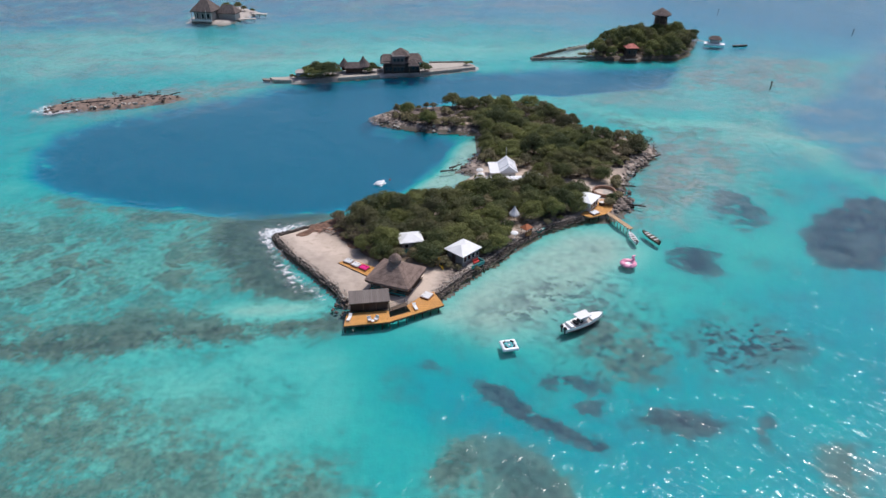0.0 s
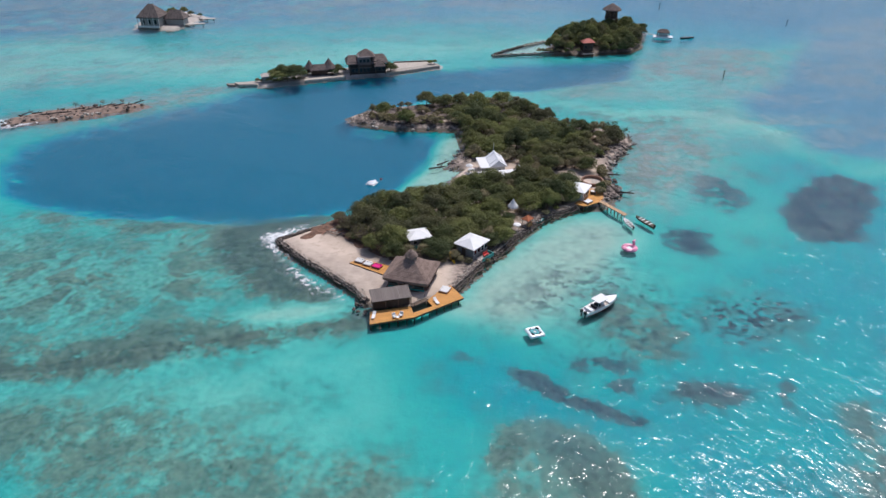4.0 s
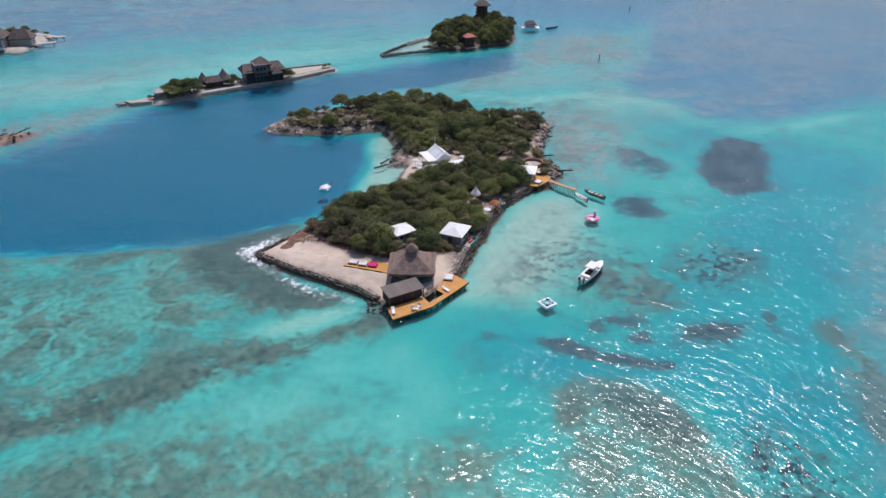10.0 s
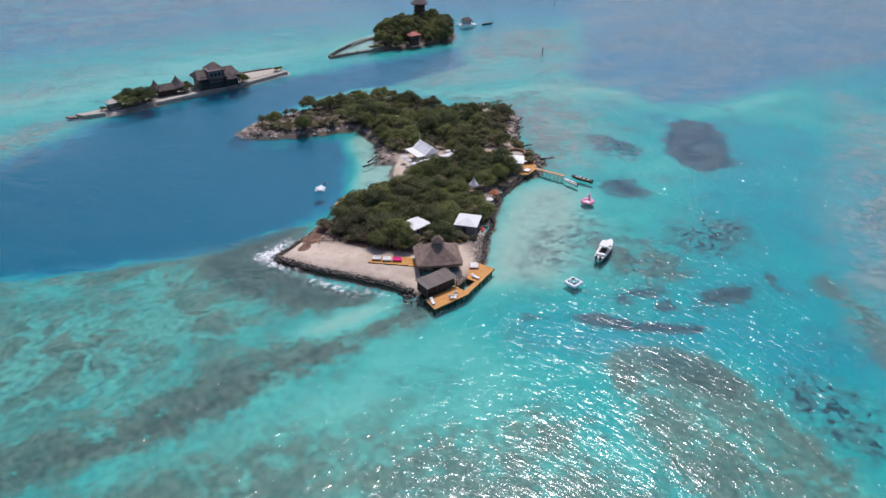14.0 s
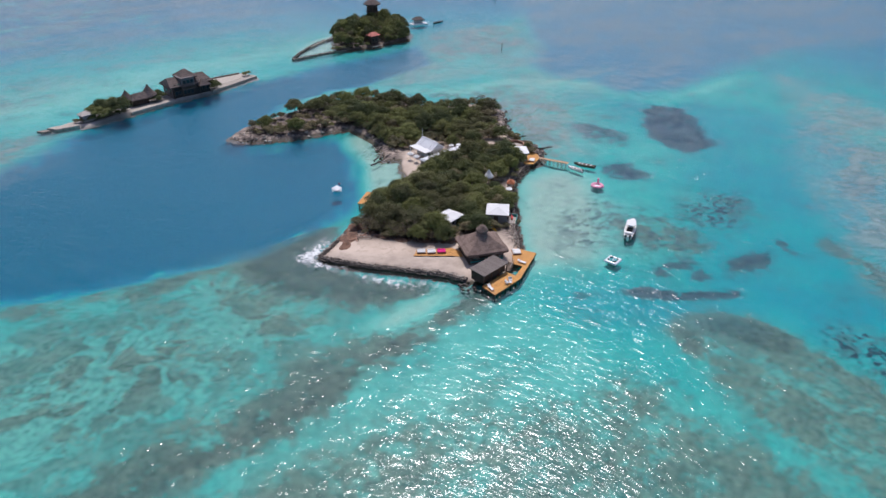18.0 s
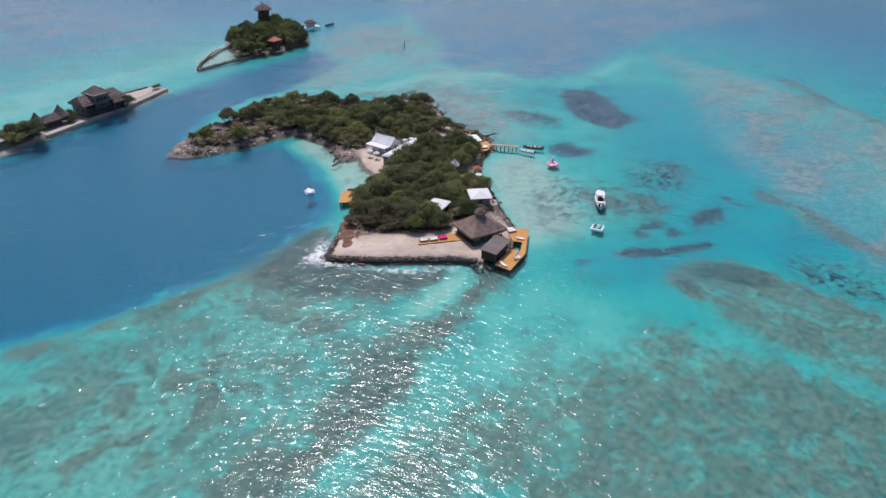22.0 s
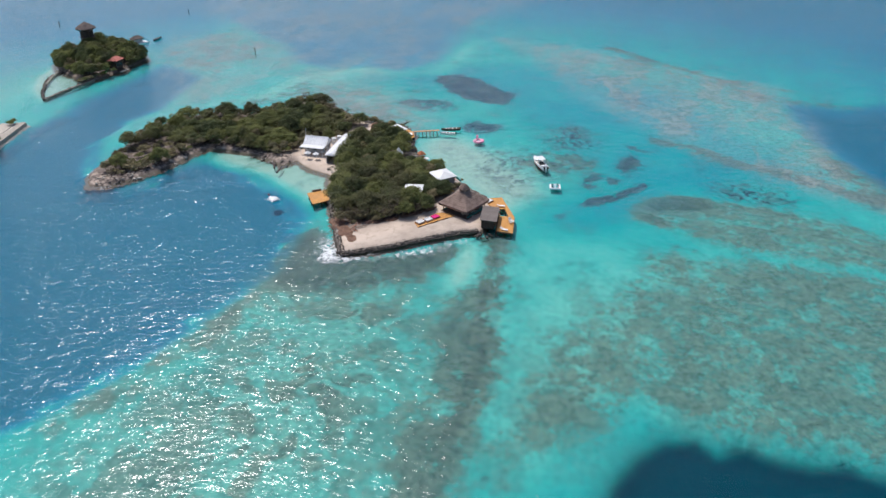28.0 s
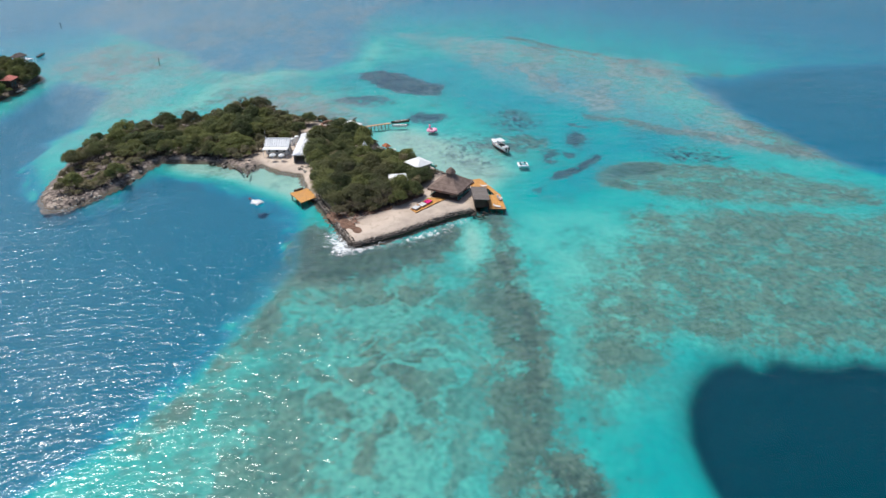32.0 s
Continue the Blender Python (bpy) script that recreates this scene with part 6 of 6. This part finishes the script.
for x, y, l, a in ((-98.5, 362, 11, 8), (-94, 374, 8, -10)):
    pr = thing("timber_pier", "low timber pier at the far islet", "pier", "far piers", at=at(x, y, 0.35, a))
    part("deck_surface", a_box(0, 0, 0, l, 2.0, 0.25), M_CONC, pr)
    for u in (-0.4, 0, 0.4):
        part("pile", a_rod((u * l, 0, -3), (u * l, 0, 0), 0.18, n=6), M_PILE, pr)

# ---- shore of the main island ----
shore_rng = random.Random(11)
PROTO = [stone_bm(shore_rng, 1.0, 0.75) for _ in range(6)]
STONES = []
for i, b in enumerate(PROTO):
    me = bpy.data.meshes.new("stone")
    b.to_mesh(me)
    b.free()
    STONES.append(me)
TINTS = {}
for m in (M_STONE, M_DARKSTONE, M_PALESTONE):
    TINTS[m.name] = []
    for me in STONES:
        c = me.copy()
        c.materials.append(m)
        TINTS[m.name].append(c)


def stone_at(parent, x, y, z, s, mat, name="stone"):
    ob = new(name, shore_rng.choice(TINTS[mat.name]))
    ob.parent = parent
    ob.matrix_basis = Matrix.LocRotScale((x, y, z), Euler((shore_rng.uniform(-0.4, 0.4), shore_rng.uniform(-0.4, 0.4), shore_rng.uniform(0, 6.28))), (s * shore_rng.uniform(0.8, 1.25), s, s * shore_rng.uniform(0.7, 1.1)))
    return ob


def along(line, step):
    for (ax, ay), (bx, by) in zip(line, line[1:]):
        ln = math.hypot(bx - ax, by - ay)
        n = max(1, int(ln / step))
        for i in range(n):
            u = i / n
            yield ax + (bx - ax) * u, ay + (by - ay) * u, (bx - ax) / ln, (by - ay) / ln


def sea_wall(label, line, rows, step=0.62):
    """Rows of stones: (offset outwards, height, size, material, spread)."""
    t = thing("sea_wall", label, "sea wall")
    for off, z, s, mat, jit in rows:
        for x, y, ux, uy in along(line, step):
            o = off + shore_rng.uniform(-jit, jit)
            pick = shore_rng.choice((mat, mat, M_STONE, M_PALESTONE)) if z > 0.9 else mat
            stone_at(t, x + uy * o, y - ux * o, z + shore_rng.uniform(-0.1, 0.1), s * shore_rng.uniform(0.65, 1.25), pick)
    core = bmesh.new()
    for (ax, ay), (bx, by) in zip(line, line[1:]):
        box(core, (ax + bx) / 2, (ay + by) / 2, 0.0, math.hypot(bx - ax, by - ay) + 0.3, 0.5, 1.55, math.degrees(math.atan2(by - ay, bx - ax)))
    part("core", core, M_DARKSTONE, t)
    return t


sea_wall("dark stone sea wall along the windward sand terrace", [(-37.6, 138.8), (-31.8, 130), (-25.8, 123), (-20.6, 116.6), (-18.8, 112.5)],
         [(-0.1, 0.91, 0.25, M_DARKSTONE, 0.14), (0.25, 0.66, 0.24, M_STONE, 0.14), (0.55, 0.35, 0.3, M_DARKSTONE, 0.2), (-0.7, 0.82, 0.18, M_PALESTONE, 0.45)], 0.45)
sea_wall("dark stone sea wall on the lagoon side of the terrace", [(-12.6, 153.2), (-26, 145.4), (-37.6, 138.8)],
         [(0.0, 0.91, 0.27, M_DARKSTONE, 0.12), (0.3, 0.66, 0.25, M_STONE, 0.14), (0.6, 0.35, 0.32, M_DARKSTONE, 0.2), (-0.6, 0.85, 0.25, M_DARKSTONE, 0.3)], 0.48)
sea_wall("brown rubble sea wall round the sheltered bay", [(-1.2, 115.2), (4.6, 123), (9.6, 128.2), (14.3, 134.2), (22.2, 142.3), (29.4, 146.4), (33, 148)],
         [(-0.35, 0.92, 0.26, M_STONE, 0.2), (0.1, 0.88, 0.3, M_STONE, 0.18), (0.6, 0.55, 0.32, M_DARKSTONE, 0.22), (1.1, 0.2, 0.34, M_DARKSTONE, 0.3), (-0.9, 0.9, 0.2, M_PALESTONE, 0.3)], 0.5)


def boulders(poly, count, lo, hi, mats, label, level=None):
    x0, x1 = min(p[0] for p in poly), max(p[0] for p in poly)
    y0, y1 = min(p[1] for p in poly), max(p[1] for p in poly)
    n = 0
    while n < count:
        x, y = shore_rng.uniform(x0, x1), shore_rng.uniform(y0, y1)
        if float(inside_distance(poly, np.array([x]), np.array([y]))[0]) < 0:
            continue
        d = float(inside_distance(MAIN, np.array([x]), np.array([y]))[0])
        s = shore_rng.uniform(lo, hi)
        ob = stone_at(None, x, y, (max(-0.2, min(0.8, d * 0.55)) if level is None else level) + s * 0.2, s, shore_rng.choice(mats), "boulder")
        tagged(ob, label, "boulder", "shore boulders")
        n += 1


boulders([(40, 150), (46, 152), (48, 162), (46, 166), (43, 160)], 44, 0.35, 0.9, (M_STONE, M_DARKSTONE, M_DARKSTONE), "dark rough boulder on the eastern shore")
boulders([(46, 166), (50, 172), (58, 182), (62, 190), (60, 196), (55, 190), (48, 178)], 46, 0.35, 0.85, (M_STONE, M_PALESTONE, M_DARKSTONE), "weathered boulder on the stony eastern point")
boulders([(-23, 219), (-22, 213.5), (-15, 210.5), (-4, 206), (4, 205.5), (4, 207.5), (-10, 212), (-15, 221)], 56, 0.3, 0.65, (M_STONE, M_PALESTONE, M_DARKSTONE), "grey coral boulder on the northern spit")
boulders([(3, 174), (6, 181), (9, 190), (11.5, 198), (13, 198), (12, 186), (10, 176), (6, 173)], 36, 0.3, 0.65, (M_STONE, M_DARKSTONE), "brown boulder at the lagoon shore")
boulders([(2, 160), (5, 158.5), (8, 160), (4, 163)], 14, 0.3, 0.6, (M_STONE, M_PALESTONE), "brown boulder beside the small beach")
boulders([(-22, 111), (-19, 109), (-17, 112), (-19, 114)], 14, 0.3, 0.6, (M_DARKSTONE,), "dark wet boulder at the foot of the shed")
for x, y, l, a in ((47.2, 165.3, 4.2, -20), (46.8, 154.2, 4.5, -28), (45.6, 158.5, 3.6, 60), (54.5, 178, 4.0, 10), (59.5, 185, 4.2, 25), (61, 192, 4.0, 70), (46, 169, 3.5, 60), (3.5, 178, 4, 30), (1.5, 175, 4.5, 5), (-19, 218, 5, 35), (-18, 213, 4, 10)):
    lg = thing("driftwood_log", "dark branching driftwood log on the shore", "driftwood", "driftwood logs", at=at(x, y, 0.25, a))
    part("stem", a_rod((-l / 2, 0, 0.1), (l / 2, 0.3, 0.3), 0.28, 0.14, 7), M_DRIFT, lg)
    part("branch", a_rod((l * 0.1, 0.1, 0.2), (l * 0.4, 1.1, 0.7), 0.14, 0.05, 6), M_DRIFT, lg)
    part("branch", a_rod((-l * 0.2, 0, 0.2), (-l * 0.05, -0.9, 0.6), 0.13, 0.05, 6), M_DRIFT, lg)
boulders(ROCK_REEF, 60, 0.3, 0.75, (M_STONE, M_DARKSTONE, M_DARKSTONE), "brown coral boulder on the bare rubble islet", 0.4)
boulders([(-136, 226), (-128, 222), (-120, 226), (-124, 233)], 15, 0.4, 0.9, (M_DARKSTONE,), "dark wave-washed boulder at the rubble islet", 0.0)
boulders([(-118, 226.5), (-104, 230), (-102, 232), (-117, 229)], 15, 0.35, 0.7, (M_PALESTONE,), "bleached boulder on the bare rubble islet", 0.35)
for i in range(12):
    lg = thing("driftwood_log", "dark driftwood log stranded on the rubble islet", "driftwood", "stranded logs", at=at(-126 + i * 3.0, 231 + i * 0.75 + shore_rng.uniform(-2, 2.5), 0.6, shore_rng.uniform(-15, 40)))
    part("stem", a_rod((-1.8, 0, 0.1), (1.8, 0.2, 0.5), 0.22, 0.12, 7), M_DRIFT, lg)
    part("branch", a_rod((0.3, 0.1, 0.3), (0.9, 0.5, 1.3), 0.12, 0.05, 6), M_DRIFT, lg)
for x, y, s in ((-112, 236, 0.5), (-104, 238, 0.45), (-98, 239, 0.4)):
    plant(BARE, x, y, 0.6, s)
for x, y, s in ((56, 194, 1.0), (58, 190, 0.9), (-16, 217, 0.6), (-12, 219, 0.75), (-17.5, 216, 0.5), (45, 199, 0.9)):
    plant(BARE, x, y, 0.6, s)
bush_rng = random.Random(21)
for poly, n in (([(-25, 141), (-18, 132), (-13, 129), (-12, 131), (-18, 137), (-22, 143)], 14), ([(1, 121), (8, 129), (16, 137), (21, 141), (18, 142), (6, 131), (0, 124)], 16),
                ([(40, 152), (44, 158), (45, 168), (42, 164), (39, 157)], 12), ([(-15, 212), (4, 207.5), (11, 205), (12, 190), (9, 178), (13, 178), (14, 200), (4, 211), (-14, 218)], 40), ([(47, 176), (57, 187), (56, 194), (50, 186)], 16)):
    k = 0
    while k < n:
        x, y = bush_rng.uniform(-30, 62), bush_rng.uniform(118, 222)
        if float(inside_distance(poly, np.array([x]), np.array([y]))[0]) < 0:
            continue
        if any((x - a) ** 2 + (y - b) ** 2 < c * c for a, b, c in KEEP_OUT):
            continue
        k += 1
        plant(bush_rng.choice(BUSH), x, y, 0.7, bush_rng.uniform(0.6, 1.2))
for x, y, s in ((-3.4, 126.3, 0.85), (-2.0, 128.4, 0.7), (-11.6, 132.2, 0.85), (-4.6, 130.0, 0.62), (-12.4, 131.4, 1.1), (-13.2, 150.0, 1.0), (-16.2, 148.2, 0.95), (-10.4, 152.0, 1.0), (-19.0, 146.4, 0.85), (-12.5, 127.6, 0.8), (11.5, 132.2, 0.7), (9.0, 130.6, 0.6), (31.6, 149.9, 0.7), (31.2, 153.2, 0.95), (32.6, 156.2, 0.95), (13.5, 158.4, 1.1), (18, 159.2, 1.15), (22, 159.8, 1.15), (9.6, 157.8, 1.05), (26, 160.6, 1.15), (6, 156.8, 0.95)):
    plant(GREEN[bush_rng.randrange(5)], x, y, 0.75, s)
for x, y, s in ((-2.4, 124.6, 0.7), (7.0, 123.8, 0.5), (24, 143.6, 0.8), (27, 145.6, 0.7)):
    plant(BUSH[bush_rng.randrange(3)], x, y, 0.75, s)
for x, y, a in ((-24.5, 141, 20), (-23, 142.5, 70), (-25.5, 139.5, -30), (-21.5, 141.5, 5)):
    pl = thing("plank_pile", "loose weathered planks heaped on the sand", "planks", "plank piles", at=at(x, y, 0.95, a))
    for j in range(5):
        part("plank", a_box(0, j * 0.28 - 0.5, 0.06 + 0.07 * (j % 3), 2.6, 0.22, 0.05, shore_rng.uniform(-25, 25)), M_BRICK if j % 2 else M_PALESTONE, pl)


# ---- brush and litter behind the western corner of the beach ----
M_LITTER = worn("brown_leaf_litter", (0.26, 0.15, 0.10), (0.10, 0.06, 0.045), 1.2, 7, 0.95, 0.8, bump=0.8)
M_REDWOOD = worn("sun_bleached_planks", (0.46, 0.27, 0.19), (0.28, 0.15, 0.10), 2, 9, 0.9)
brush_rng = random.Random(61)


def litter_bed(x, y, rx, ry, turn):
    bm = bmesh.new()
    rows = []
    for i in range(9):
        u = i / 8
        rows.append([bm.verts.new((rx * u * math.cos(a) * (1 + 0.16 * math.sin(3 * a + x)), ry * u * math.sin(a) * (1 + 0.13 * math.cos(5 * a + y)),
                                   0.30 * (1 - u * u) * brush_rng.uniform(0.7, 1.3) - (0.12 if i == 8 else 0.0))) for a in [j * 0.2618 for j in range(24)]])
    for p, q in zip(rows[1:], rows[2:]):
        for j in range(24):
            bm.faces.new((p[j], p[(j + 1) % 24], q[(j + 1) % 24], q[j]))
    bm.faces.new(rows[1])
    for v in rows[0]:
        bm.verts.remove(v)
    ob = single("leaf_litter", bm, M_LITTER, "low bed of brown fallen leaves on the sand by the sea wall", "leaf litter", "beds of leaf litter", at=at(x, y, 0.80, turn))
    return ob


for x, y, rx, ry, turn in ((-28.2, 142.2, 3.6, 2.0, 40), (-24.6, 145.4, 3.2, 1.9, 35), (-30.8, 139.4, 2.6, 1.3, 45), (-22.5, 141.5, 2.6, 1.6, 20), (-19.5, 134.0, 2.8, 1.4, -50)):
    litter_bed(x, y, rx, ry, turn)
for x, y, turn, count in ((-26.6, 140.2, 20, 11), (-24.2, 142.0, 70, 10), (-23.2, 138.2, -30, 7)):
    pile = thing("brush_pile", "heap of reddish planks and dry branches on the beach", "wood pile", "wood piles on the beach", at=at(x, y, 0.85, turn))
    for i in range(count):
        a, l = brush_rng.uniform(0, 180), brush_rng.uniform(1.0, 2.6)
        cx, cy = brush_rng.uniform(-1.3, 1.3), brush_rng.uniform(-0.9, 0.9)
        if i % 2:
            part("plank", a_box(cx, cy, 0.12 + 0.05 * i, l, 0.2, 0.06, a, brush_rng.uniform(-8, 8), brush_rng.uniform(-9, 9)), M_REDWOOD, pile)
        else:
            dx, dy = math.cos(radians(a)) * l / 2, math.sin(radians(a)) * l / 2
            part("branch", a_rod((cx - dx, cy - dy, 0.1), (cx + dx, cy + dy, 0.3 + 0.05 * i), 0.07, 0.03, 6), M_BARK, pile)
# Litter at the wood's edge; its brown also stands in for the shadow strip.
for x, y, rx, ry, turn in ((-15.6, 130.0, 3.2, 1.3, -45), (-12.0, 126.6, 2.6, 1.1, -30), (-21.5, 137.6, 2.6, 1.4, -60)):
    litter_bed(x, y, rx, ry, turn)
for x, y, s in ((-20.5, 138.5, 0.6), (-21.8, 143.0, 0.7), (-17.5, 131.5, 0.6), (-14.5, 128.8, 0.55), (-12.0, 127.6, 0.5), (-19.2, 134.6, 0.65), (-16.0, 130.2, 0.5), (-22.6, 141.0, 0.75), (-20.0, 136.2, 0.8), (-18.2, 133.0, 0.75), (-15.2, 129.2, 0.7), (-13.2, 127.8, 0.7), (-10.6, 126.6, 0.6)):
    plant(BARE, x, y, 0.8, s)
